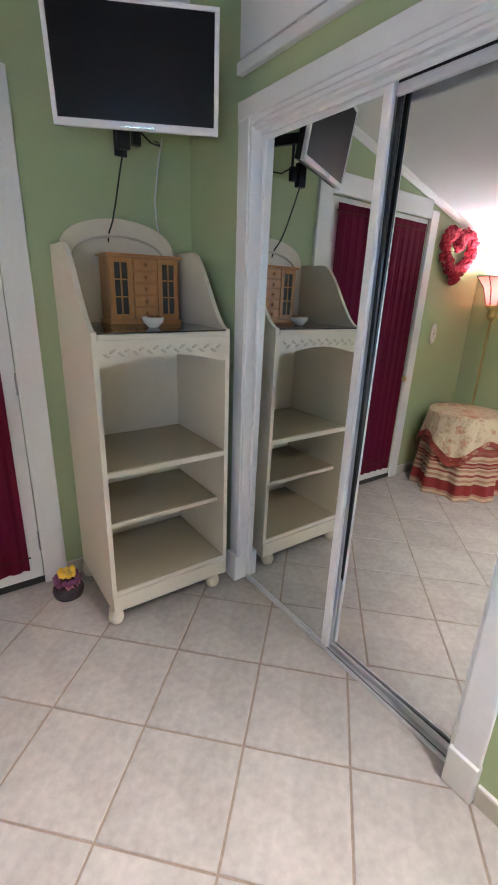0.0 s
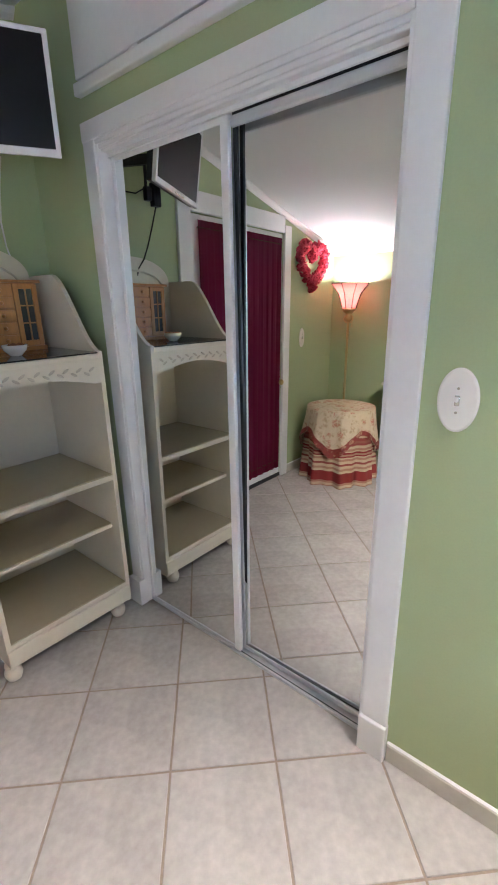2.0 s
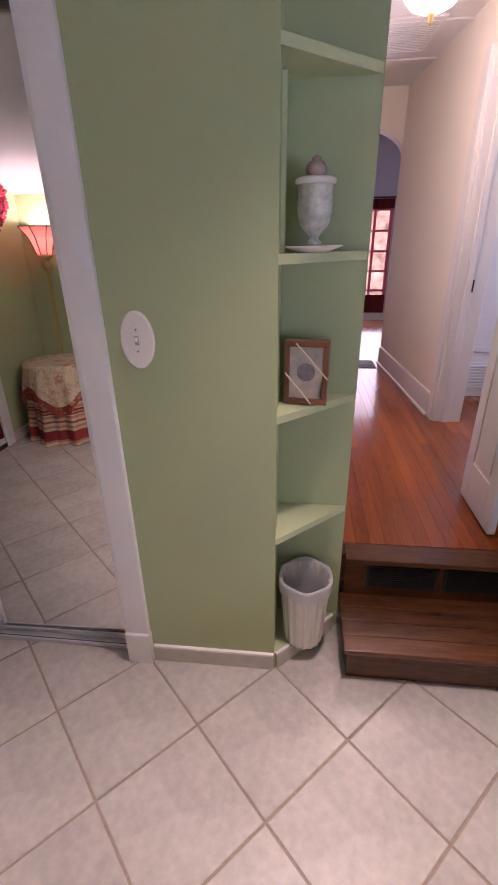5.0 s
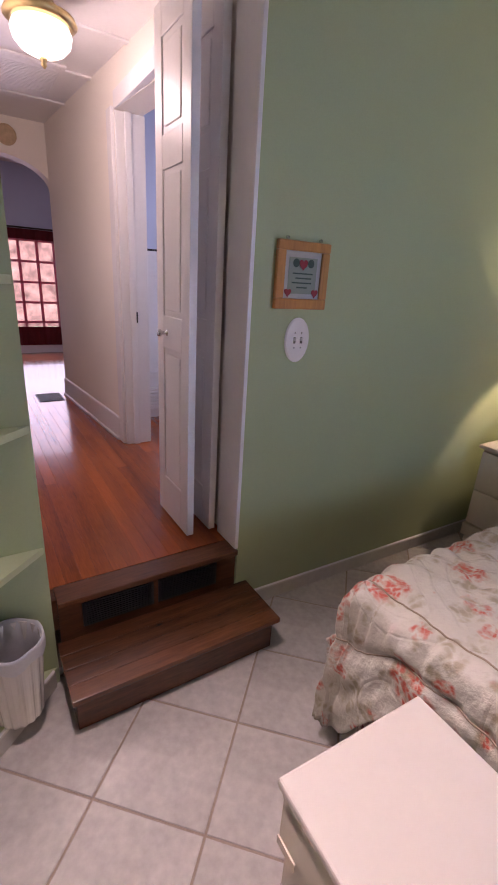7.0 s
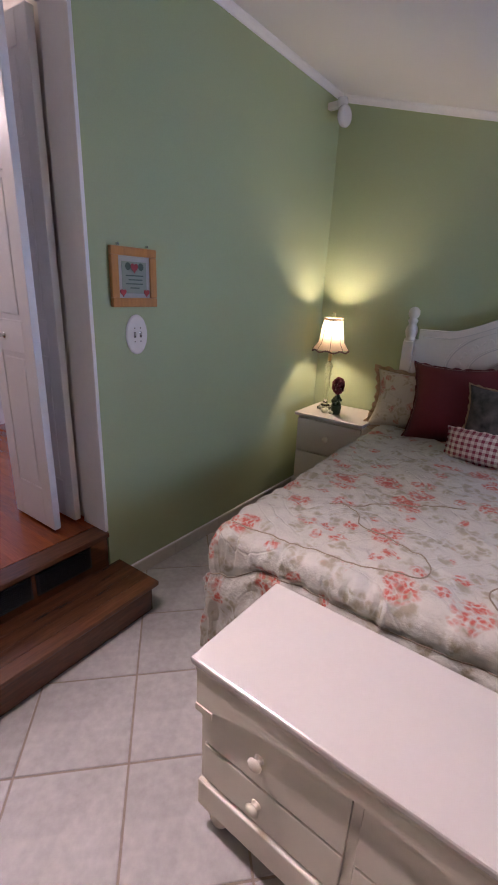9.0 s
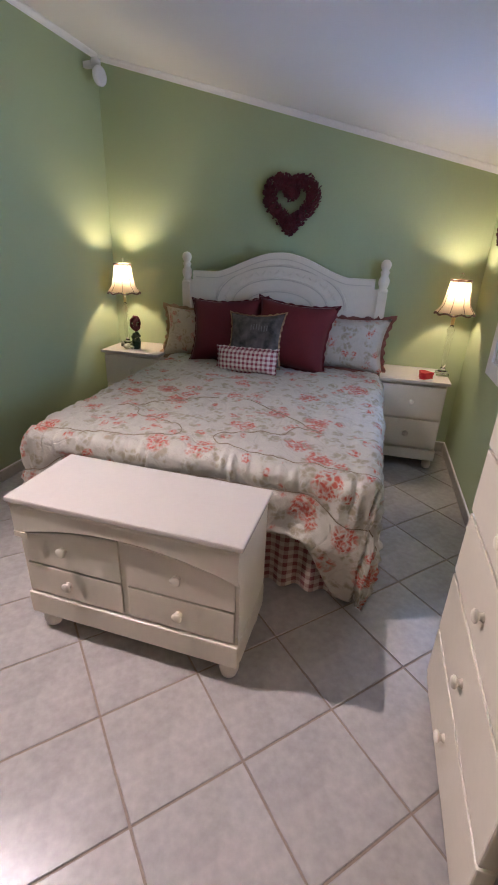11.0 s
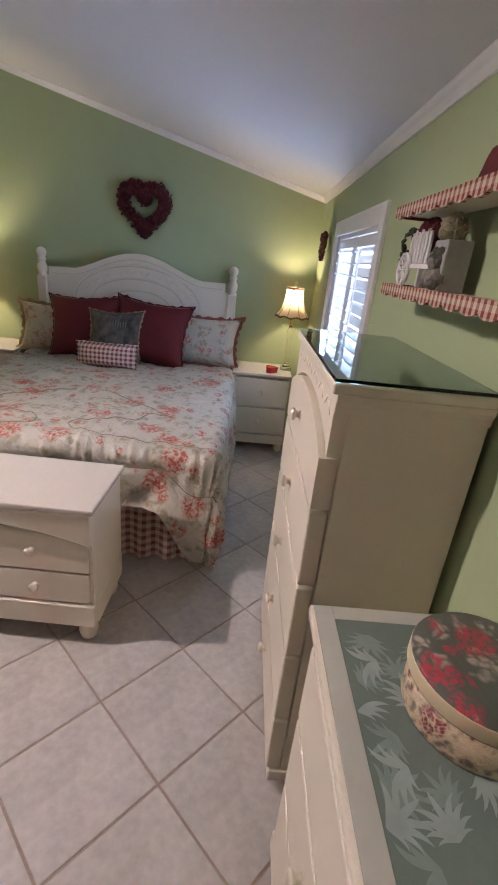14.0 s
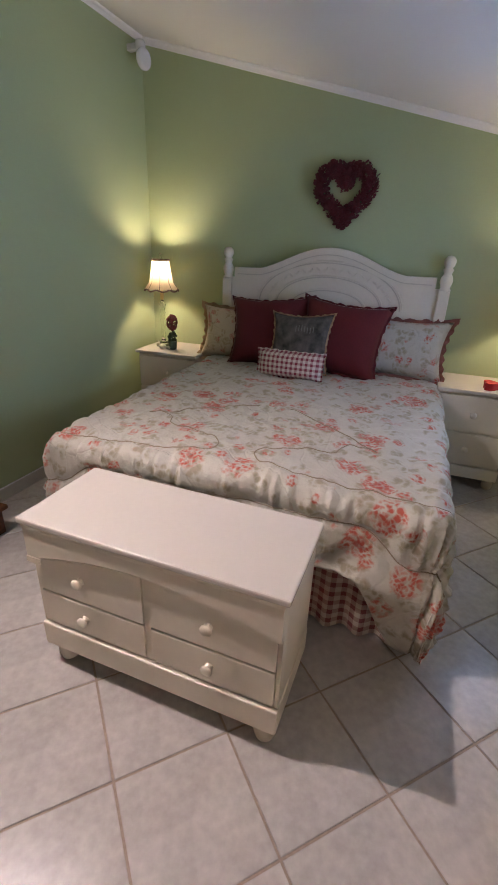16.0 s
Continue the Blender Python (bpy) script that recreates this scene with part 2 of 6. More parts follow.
CROWN = [(0, 0.004), (0, -0.038), (0.007, -0.038), (0.010, -0.030), (0.018, -0.020), (0.028, -0.013), (0.033, -0.006), (0.033, 0.004)]
crown = [((X1, YS, ceil_z(YS)), (X1, north_y(X1), ceil_z(north_y(X1))), (-1, 0), 0), ((X0, YS, ceil_z(YS)), (X0, YC, ceil_z(YC)), (1, 0), 0),
         ((X0, YS, ceil_z(YS)), (X1, YS, ceil_z(YS)), (0, 1), 0.2525), ((JX, north_y(JX), ceil_z(north_y(JX))), (X1, north_y(X1), ceil_z(north_y(X1))), (0, -1), -0.2525)]
for a, b, n, sl in crown:
    structure("crown_trim", sweep(bmesh.new(), a, b, n, CROWN, sl), WHITE, "white painted crown moulding under the ceiling", "trim")


def skirting(a, b, n):
    """A row of tile skirting pieces between two floor points."""
    base = thing("baseboard", "beige tile skirting with a pale top edge", "baseboard", "", "structure")
    a, b, n = Vector((*a, 0)), Vector((*b, 0)), Vector((*n, 0))
    length = (b - a).length
    d = (b - a) / length
    count = max(1, round(length / 0.36))
    for k in range(count):
        p, q = a + d * (length * k / count + 0.001), a + d * (length * (k + 1) / count - 0.001)
        part("skirting_tile", sweep(bmesh.new(), p, q, n, [(0, 0), (0, 0.073), (0.008, 0.073), (0.012, 0.069), (0.012, 0)]), BASETILE, base)
    part("caulk_line", sweep(bmesh.new(), a, b, n, [(0, 0.073), (0, 0.078), (0.009, 0.075), (0.009, 0.0732)]), WHITE, base, "thin white caulk line")


skirting((0.84, north_y(0.84)), (X1, north_y(X1)), (0, -1))
skirting((-0.732, YC), (-0.262, YC), (0, -1))
skirting((-0.256, YC + 0.004), (-0.03, 0.47), (0.69, -0.72))
skirting((X1, YS), (X1, north_y(X1)), (-1, 0))
skirting((X0, YS), (X1, YS), (0, 1))
skirting((X0, YS), (X0, -1.69), (1, 0))
skirting((X0, -0.52), (X0, YC), (1, 0))
skirting((X0, YC), (-2.15, YC), (0, -1))

# ---- mirrored closet ----


def casing(name, pieces, label):
    ob = thing(name, label, "door casing", "", "structure")
    for nm, b in pieces:
        part(nm, Box(*b, 0.004), WHITE, ob)
    return ob


casing("closet_casing", [
    ("side_casing", (-2.138, -2.062, 0.232, 0.252, 0.12, 2.17)), ("inner_strip", (-2.068, -2.05, 0.238, 0.315, 0.0, 2.09)),
    ("plinth_block", (-2.138, -2.048, 0.208, 0.252, 0.0, 0.145)),
    ("side_casing", (-0.826, -0.738, 0.232, 0.252, 0.12, 2.17)), ("inner_strip", (-0.838, -0.822, 0.238, 0.360, 0.0, 2.09)),
    ("plinth_block", (-0.832, -0.735, 0.220, 0.252, 0.0, 0.148)),
    ("head_casing", (-2.138, -0.738, 0.228, 0.252, 2.105, 2.172)), ("head_bead", (-2.06, -0.826, 0.234, 0.252, 2.088, 2.107)),
    ("head_bead", (-2.05, -0.83, 0.242, 0.252, 2.072, 2.090)), ("head_liner", (-2.05, -0.83, 0.2525, 0.291, 2.064, 2.079))], "white painted wooden casing round the mirrored closet")
cab = thing("overhead_cabinet", "white painted cabinet doors above the mirrored closet", "cabinet", "", "structure")
part("bottom_rail", Box(-2.142, -0.30, 0.222, 0.252, 2.258, 2.30, 0.005), WHITE, cab)
# near-black strip paints the shade in the gap below the doors
part("gap_shade_strip", Box(-2.13, -0.31, 0.24, 0.252, 2.298, 2.312), GAPSHADE, cab)
for a, b in ((-2.13, -1.23), (-1.222, -0.31)):
    part("cabinet_door", Box(a, b, 0.228, 0.252, 2.309, 2.60, 0.004), WHITE, cab)
part("catch", Box(-1.79, -1.74, 0.224, 0.232, 2.296, 2.306, 0.001), WHITE, cab)
GROOVE = mat("dark_recess", (0.10, 0.10, 0.11), 0.5, 0.3, 0.3, 40, 8, 0.1)
track = thing("sliding_door_track", "satin aluminium floor and head track of the closet doors", "door track", "", "structure")
for b in ((-2.05, -0.83, 0.278, 0.364, 0.001, 0.005), (-2.05, -0.83, 0.278, 0.286, 0.005, 0.016), (-2.05, -0.83, 0.322, 0.329, 0.005, 0.016), (-2.05, -0.83, 0.358, 0.364, 0.005, 0.018)):
    part("floor_channel", Box(*b), ALU, track)
# dark grey strips between the ridges of the floor channel
for ya in (0.288, 0.331):
    part("groove", Box(-2.05, -0.83, ya, ya + 0.010, 0.0055, 0.0075), GROOVE, track, "dark grey strip along the groove")
part("head_fascia", Box(-2.05, -0.83, 0.280, 0.292, 2.050, 2.074, 0.002), WHITE, track)
part("head_channel", Box(-2.05, -0.83, 0.292, 0.360, 2.066, 2.074), ALU, track)
# black strip stands for the shade in the gap above the rail
part("head_gap_strip", Box(-1.42, -0.83, 0.312, 0.318, 2.050, 2.066, 0.002), BLACK, track, "black strip standing for the shaded gap in the head track")
part("head_rail", Box(-1.42, -0.83, 0.300, 0.318, 2.018, 2.050, 0.007), ALU, track, "rounded satin rail")


def mirror_door(x0, x1, y, label, dark, lean):
    """A door that hangs a little askew in its track."""
    ob = thing("sliding_mirror_door", label, "mirror door", "sliding mirror doors", "", (x0, y, 0.012))
    middle = Vector(((x0 + x1) / 2, y, 1.0))
    ob.matrix_basis = Matrix.Translation(middle) @ pose(0, 0, 0, -lean, 0, 0.75) @ Matrix.Translation(Vector((x0, y, 0.012)) - middle)
    w, h = x1 - x0, 2.045
    part("mirror_pane", Box(0.018, w - 0.018, 0.004, 0.010, 0.012, h - 0.012), MIRROR, ob, "clear mirror glass")
    part("stile", Box(0, 0.02, 0, 0.014, 0.008, h, 0.003), ALU if dark else WHITE, ob)
    part("stile", Box(w - 0.034, w, -0.004, 0.016, 0.008, h, 0.004), WHITE, ob)
    part("top_rail", Box(0.02, w - 0.034, 0, 0.014, h - 0.022, h, 0.002), WHITE, ob)
    part("bottom_rail", Box(0.02, w - 0.034, 0, 0.014, 0.008, 0.022, 0.002), ALU, ob)
    return ob


mirror_door(-2.045, -1.425, 0.287, "tall sliding mirror door in a white metal frame", False, 0.5)
mirror_door(-1.445, -0.832, 0.328, "tall sliding mirror door sitting behind the front door", True, 0.75)
part("door_edge_seal", Box(-1.424, -1.410, 0.320, 0.330, 0.02, 2.05), BLACK, track, "dark felt edge between the sliding doors")

# ---- curtained glass door in the west wall ----
casing("door_casing", [
    ("side_casing", (X0 - 0.002, X0 + 0.022, -0.632, -0.522, 0, 2.24)), ("side_casing", (X0 - 0.002, X0 + 0.022, -1.69, -1.598, 0, 2.12)),
    ("head_casing", (X0 - 0.002, X0 + 0.020, -1.598, -0.632, 2.062, 2.185))], "white painted wooden casing round the curtained door")
gdoor = thing("door_1", "white glazed door hung with a dark red curtain", "door", "", "structure")
for nm, b in (("stile", (-0.745, -0.634, 0.03, 2.056)), ("stile", (-1.596, -1.485, 0.03, 2.056)), ("top_rail", (-1.485, -0.745, 1.95, 2.056)), ("bottom_rail", (-1.485, -0.745, 0.03, 0.27))):
    part(nm, Box(X0 - 0.045, X0 - 0.004, b[0], b[1], b[2], b[3], 0.003), WHITE, gdoor)
pane = part("pane", Box(X0 - 0.028, X0 - 0.022, -1.485, -0.745, 0.27, 1.95), GLASS, gdoor)
pane.visible_shadow = False
for yy in (-1.24, -0.99):
    part("glazing_bar", Box(X0 - 0.04, X0 - 0.03, yy - 0.01, yy + 0.01, 0.27, 1.95), WHITE, gdoor)
for zz in (0.6, 0.94, 1.28, 1.61):
    part("glazing_bar", Box(X0 - 0.040, X0 - 0.031, -1.485, -0.745, zz - 0.01, zz + 0.01), WHITE, gdoor)
part("door_sweep", Box(X0 - 0.05, X0 + 0.004, -1.6, -0.632, 0.001, 0.034), BLACK, gdoor, "black rubber door sweep")
for zz in (0.25, 1.05, 1.85):
    part("hinge", lathe(bmesh.new(), [(0.007, -0.05), (0.007, 0.05)], X0 + 0.006, -0.634, zz, 10), CHROME, gdoor, "steel door hinge")
knob = part("door_knob", lathe(bmesh.new(), [(0.02, 0), (0.02, 0.006), (0.008, 0.008), (0.008, 0.03), (0.022, 0.036), (0.026, 0.048), (0.018, 0.06), (0.004, 0.064)], X0 - 0.004, -1.545, 0.88, 16, "x"), BRASS, gdoor, "small brass knob", True)


def pleated(bm, y0, y1, z0, z1, x, folds, depth, flare=0.0, nz=14, ny=120, seed=0):
    """A hanging curtain in the plane x with soft folds."""
    rows = []
    for k in range(nz + 1):
        f = k / nz
        row = []
        for i in range(ny + 1):
            u = i / ny
            d = depth * (0.4 + 0.6 * f) * (math.sin(2 * math.pi * folds * u + 0.7 * math.sin(7 * u + seed)) + 0.4 * math.sin(2 * math.pi * folds * 2.3 * u + 1.3 * f + seed))
            yy = y0 + (y1 - y0) * u + flare * f * math.sin(5 * u + seed)
            row.append(bm.verts.new((x + d, yy, z1 + (z0 - z1) * f)))
        rows.append(row)
    for a, b in zip(rows, rows[1:]):
        for i in range(ny):
            bm.faces.new((a[i], a[i + 1], b[i + 1], b[i]))
    return bm


SHEER_RED = thin("red_sheer_cloth", (0.17, 0.006, 0.035), 0.60)
cur = thing("door_curtain", "dark red gathered curtain on rods over the door glass", "curtain")
part("cloth", pleated(bmesh.new(), -1.555, -0.69, 0.10, 2.02, X0 + 0.018, 11, 0.006, 0.006), SHEER_RED, cur, "", True)
for zz in (0.17, 1.975):
    part("rod", tube(bmesh.new(), [(X0 + 0.018, -1.545, zz), (X0 + 0.018, -0.685, zz)], 0.004), RED, cur)

# ---- shuttered window ----
win = thing("window_1", "white casement window with open louvred shutters", "window", "", "structure")
FO = 0.016
for nm, b in (("frame", (0.905, 0.985, 0.84, 1.775)), ("frame", (1.975, 2.06, 0.84, 1.775)), ("frame", (0.985, 1.975, 1.69, 1.775)), ("sill", (0.985, 1.975, 0.84, 0.925))):
    part(nm, Box(b[0], b[1], YS - 0.002, YS + FO, b[2], b[3], 0.004), WHITE, win)
for nm, b in (("jamb", (0.978, 0.99, 0.92, 1.70)), ("jamb", (1.97, 1.982, 0.92, 1.70)), ("jamb", (0.99, 1.97, 1.672, 1.70)), ("jamb", (0.99, 1.97, 0.92, 0.94))):
    part(nm, Box(b[0], b[1], YS - 0.15, YS - 0.004, b[2], b[3]), WHITE, win)
wp = part("pane", Box(0.99, 1.97, YS - 0.135, YS - 0.130, 0.94, 1.672), GLASS, win)
wp.visible_shadow = False
SLAT = mat("white_shutter_paint", (0.80, 0.80, 0.80), 0.4, 0, 0.02, 40, 4, 0.04)
for x0, x1 in ((0.995, 1.475), (1.485, 1.965)):
    sh = part("shutter", Box(x0, x0 + 0.045, YS - 0.032, YS - 0.006, 0.945, 1.668, 0.003), SLAT, win)
    part("stile", Box(x1 - 0.045, x1, YS - 0.032, YS - 0.006, 0.945, 1.668, 0.003), SLAT, sh)
    part("rail", Box(x0 + 0.045, x1 - 0.045, YS - 0.031, YS - 0.007, 1.615, 1.667, 0.003), SLAT, sh)
    part("rail", Box(x0 + 0.045, x1 - 0.045, YS - 0.031, YS - 0.007, 0.946, 1.02, 0.003), SLAT, sh)
    n = 10
    for k in range(n):
        zc = 1.045 + (1.590 - 1.045) * k / (n - 1)
        tl = math.radians(14)
        c, s_ = 0.028 * math.cos(tl), 0.028 * math.sin(tl)
        bm = bmesh.new()
        prism(bm, [(YS - 0.019 - c, zc - s_ - 0.003), (YS - 0.019, zc - 0.006), (YS - 0.019 + c, zc + s_ - 0.003), (YS - 0.019 + c, zc + s_ + 0.003), (YS - 0.019, zc + 0.006), (YS - 0.019 - c, zc - s_ + 0.003)], x0 + 0.046, x1 - 0.046, "x")
        part("slat", bm, SLAT, sh)
    part("tilt_rod", Box((x0 + x1) / 2 - 0.006, (x0 + x1) / 2 + 0.006, YS + 0.012, YS + 0.022, 1.03, 1.60), SLAT, sh)
structure("sky_backdrop", Box(-1.5, 5.0, -4.6, -4.58, -0.1, 4.5), glowing("bright_outdoors", (0.70, 0.86, 1.0), 7.5), "bright hazy daylight outside the window", "backdrop")

# ---- corner shelves beside the hall opening ----
bm = bmesh.new()
box(bm, -0.30, -0.008, 0.485, 0.66, 0, 2.8)
structure("wall_shelf_back", bm, GREEN, "sage green painted end wall behind corner shelves", "wall")
structure("wall_closet_side", Box(-0.36, -0.262, YC + 0.112, 0.95, 0, 2.8), GREEN, "plain side wall of the closet", "wall")
shelfu = thing("corner_shelf", "built-in green painted corner shelves beside the hall steps", "shelf", "", "structure")
tri = [(-0.262, YC + 0.002), (-0.012, 0.484), (-0.262, 0.484)]
for zz in (0.594, 1.032, 1.468, 1.900):
    part("shelf_board", prism(bmesh.new(), tri, zz - 0.012, zz + 0.012), SHELF_GREEN, shelfu)
part("base_board", prism(bmesh.new(), tri, 0.0, 0.072), SHELF_GREEN, shelfu)
part("back_strip", Box(-0.262, -0.250, 0.40, 0.484, 1.48, 1.885), SHELF_GREEN, shelfu)

# ---- hall, up two steps ----


def skew_x(y):
    return 0.741 - 0.078 * (y - 2.03)


structure("wall_hall_left", Box(-0.16, -0.010, 0.662, 3.60, 0.2, 2.75), HALLWALL, "cream painted hall wall", "wall")
bm = bmesh.new()
prism(bm, [(skew_x(2.03), 2.03), (skew_x(3.6), 3.6), (skew_x(3.6) + 0.16, 3.6), (skew_x(2.03) + 0.16, 2.03)], 0.2, 2.75)
box(bm, 0.80, 0.96, 0.662, 1.20, 0.2, 2.75)
prism(bm, [(0.80, 1.20), (skew_x(2.03), 2.03), (skew_x(2.03) + 0.16, 2.03), (0.96, 1.20)], 2.37, 2.75)
structure("wall_hall_right", bm, HALLWALL, "cream painted hall wall with a side doorway", "wall")
structure("hall_jamb", Box(JX - 0.012, JX + 0.006, 0.514, 0.69, HALL, 2.467, 0.003), WHITE, "white painted door jamb of the hall opening", "door jamb")
structure("hall_jamb_head", Box(-0.006, JX - 0.012, 0.506, 0.69, 2.440, 2.4665, 0.003), WHITE, "white painted head of the hall opening", "door jamb")
casing("side_door_casing", [("side_casing", (skew_x(2.03) - 0.022, skew_x(2.03), 2.036, 2.13, HALL, 2.39)), ("head_casing", (0.735, 0.775, 1.25, 2.03, 2.372, 2.46)),
                            ("jamb", (skew_x(2.03) - 0.002, 0.915, 2.012, 2.03, HALL, 2.37)), ("stop", (0.79, 0.83, 1.998, 2.012, HALL, 2.37))], "white painted casing of the side doorway")
bb = thing("baseboard_hall", "tall white painted wooden hall baseboard", "baseboard", "", "structure")
part("board", sweep(bmesh.new(), (skew_x(2.13), 2.13, HALL), (skew_x(3.6), 3.6, HALL), (-1, -0.06), [(0, 0), (0, 0.17), (0.01, 0.165), (0.014, 0.15), (0.018, 0.02), (0.028, 0.015), (0.028, 0)]), WHITE, bb)
# arch at the hall's end
bm = bmesh.new()
cx, hw, spring, rise = 0.19, 0.45, 2.13, 0.23
outline = [(-0.6, 0.2), (cx - hw, 0.2)] + [(cx - hw * math.cos(math.pi * k / 24), spring + rise * math.sin(math.pi * k / 24)) for k in range(25)] + [(cx + hw, 0.2), (1.4, 0.2), (1.4, 2.75), (-0.6, 2.75)]
prism(bm, outline, 3.6, 3.75, "y")
structure("wall_arch", bm, HALLWALL, "cream painted wall with a rounded archway", "wall")
bm = Box(-0.3, 1.1, 0.64, 3.62, 2.615, 2.70)
structure("ceiling_hall", bm, WHITE, "white ceiling of pressed panels in the hall", "ceiling")
for y in (1.2, 1.8, 2.4, 3.0):
    structure("ceiling_batten", Box(-0.01, 0.80, y - 0.02, y + 0.02, 2.603, 2.615, 0.003), WHITE, "white wooden batten on the hall ceiling", "trim")
# front room beyond the arch
structure("floor_front_room", Box(-2.2, 3.2, 3.6, 6.2, 0.2, HALL - 0.002), WOOD, "polished red brown wooden floor", "floor")
bm = bmesh.new()
box(bm, -2.2, 0.12, 6.2, 6.3, 0.2, 2.75)
box(bm, 1.06, 3.2, 6.2, 6.3, 0.2, 2.75)
box(bm, 0.12, 1.06, 6.2, 6.3, 0.2, 0.47)
box(bm, 0.12, 1.06, 6.2, 6.3, 1.98, 2.75)
box(bm, -2.3, -2.2, 3.6, 6.3, 0.2, 2.75)
box(bm, 3.2, 3.3, 3.6, 6.3, 0.2, 2.75)
structure("wall_front_room", bm, BLUEWALL, "pale blue painted wall with a curtained window", "wall")
structure("ceiling_front_room", Box(-2.3, 3.3, 3.6, 6.3, 2.75, 2.85), CEIL, "white ceiling of the front room", "ceiling")
structure("baseboard_front", Box(-2.2, 3.2, 6.18, 6.2, HALL, 0.465), WHITE, "white painted baseboard under the window", "baseboard")
fwin = thing("window_2", "white multi-paned window behind red sheer curtains", "window", "", "structure")
for x in (0.12, 0.34, 0.57, 0.80, 1.02):
    part("glazing_bar", Box(x, x + 0.035, 6.21, 6.25, 0.47, 1.98), WHITE, fwin)
for z in (0.47, 0.76, 1.03, 1.30, 1.57, 1.84, 1.95):
    part("glazing_bar", Box(0.12, 1.06, 6.215, 6.245, z, z + 0.03), WHITE, fwin)
fp = part("pane", Box(0.12, 1.06, 6.252, 6.256, 0.47, 1.98), GLASS, fwin)
fp.visible_shadow = False
PINK_SHEER = thin("pink_red_sheer", (0.55, 0.05, 0.12), 0.8)
tp = PINK_SHEER.node_tree
see, mx2 = tp.nodes.new("ShaderNodeBsdfTransparent"), tp.nodes.new("ShaderNodeMixShader")
see.inputs[0].default_value = (1.0, 0.55, 0.65, 1)
mx2.inputs[0].default_value = 0.6
outp = tp.nodes["Material Output"]
tp.links.new(outp.inputs[0].links[0].from_socket, mx2.inputs[1])
tp.links.new(see.outputs[0], mx2.inputs[2])
tp.links.new(mx2.outputs[0], outp.inputs[0])


def pleated_y(x0, x1, z0, z1, y, folds, depth, seed):
    bm = pleated(bmesh.new(), x0, x1, z0, z1, 0, folds, depth, 0, 4, 90, seed)
    for v in bm.verts:
        v.co = Vector((v.co.y, y + v.co.x, v.co.z))
    return bm


fc = thing("sheer_curtain", "sheer red curtains with dark red bands on a rod", "curtain")
part("sheer_panel", pleated_y(0.10, 1.05, 0.72, 1.88, 6.15, 10, 0.012, 1), PINK_SHEER, fc, "", True)
part("top_band", pleated_y(0.08, 1.06, 1.86, 1.985, 6.14, 10, 0.012, 1), RED, fc, "dark red gathered heading", True)
part("bottom_band", pleated_y(0.10, 1.05, 0.46, 0.72, 6.14, 10, 0.014, 1), RED, fc, "dark red lower band", True)
part("rod", tube(bmesh.new(), [(0.02, 6.13, 2.0), (1.12, 6.13, 2.0)], 0.01), BLACK, fc)
# garden backdrop with added glow, so daylight seems to fill the far window
GLOWFOLIAGE = mat("glowing_foliage", (0.34, 0.44, 0.32), 0.9, 0, 0.9, 7, 2, 0.0)
gt = GLOWFOLIAGE.node_tree
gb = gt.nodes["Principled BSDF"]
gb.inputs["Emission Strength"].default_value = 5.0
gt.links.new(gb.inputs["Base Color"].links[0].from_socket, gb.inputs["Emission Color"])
structure("garden_backdrop", Box(-6, 8, 9.5, 9.6, -0.2, 5.0), GLOWFOLIAGE, "glowing green garden backdrop added to brighten the far window", "backdrop")
# side room seen through the doorway
structure("floor_side_room", Box(0.90, 2.7, 0.70, 2.75, 0.2, HALL - 0.003), WOOD, "warm red brown wooden floor", "floor")
bm = bmesh.new()
box(bm, 0.90, 2.8, 2.6, 2.7, 0.2, 2.75)
box(bm, 2.7, 2.8, 0.68, 2.6, 0.2, 2.75)
structure("wall_side_room", bm, BLUEWALL, "pale blue painted wall above white wainscot", "wall")
structure("ceiling_side_room", Box(0.80, 2.8, 0.66, 2.7, 2.62, 2.72), CEIL, "white ceiling of the side room", "ceiling")
wains = thing("wainscot", "white painted wainscot with a dark top line", "wainscot", "", "structure")
part("panel", Box(0.92, 2.69, 2.585, 2.6, HALL, 1.66), WHITE, wains)
part("cap", Box(0.92, 2.69, 2.565, 2.6, 1.64, 1.675, 0.004), WHITE, wains)
part("dark_line", Box(0.92, 2.69, 2.57, 2.6, 1.676, 1.69), BLACK, wains)
part("rail", Box(0.92, 2.69, 2.572, 2.6, 1.50, 1.54, 0.004), WHITE, wains)
part("rail", Box(0.92, 2.69, 2.572, 2.6, 0.70, 0.74, 0.004), WHITE, wains)
grille = thing("wall_grille", "white slatted vent grille near the floor", "vent")
part("frame", Box(0.93, 1.30, 2.57, 2.584, 0.40, 0.62, 0.003), WHITE, grille)
for k in range(8):
    part("slat", Box(0.945, 1.285, 2.560, 2.572, 0.418 + 0.024 * k, 0.432 + 0.024 * k, 0.002), WHITE, grille)
vent = thing("floor_register", "black metal floor register in the wooden hall floor", "vent", "", "", (0.46, 3.52, HALL))
part("frame", Box(-0.12, 0.10, -0.14, 0.16, 0.0, 0.005, 0.001), BLACK, vent)
for k in range(9):
    part("slat", Box(-0.11, 0.09, -0.125 + 0.031 * k, -0.112 + 0.031 * k, 0.005, 0.008), BLACK, vent)

# folded bifold door


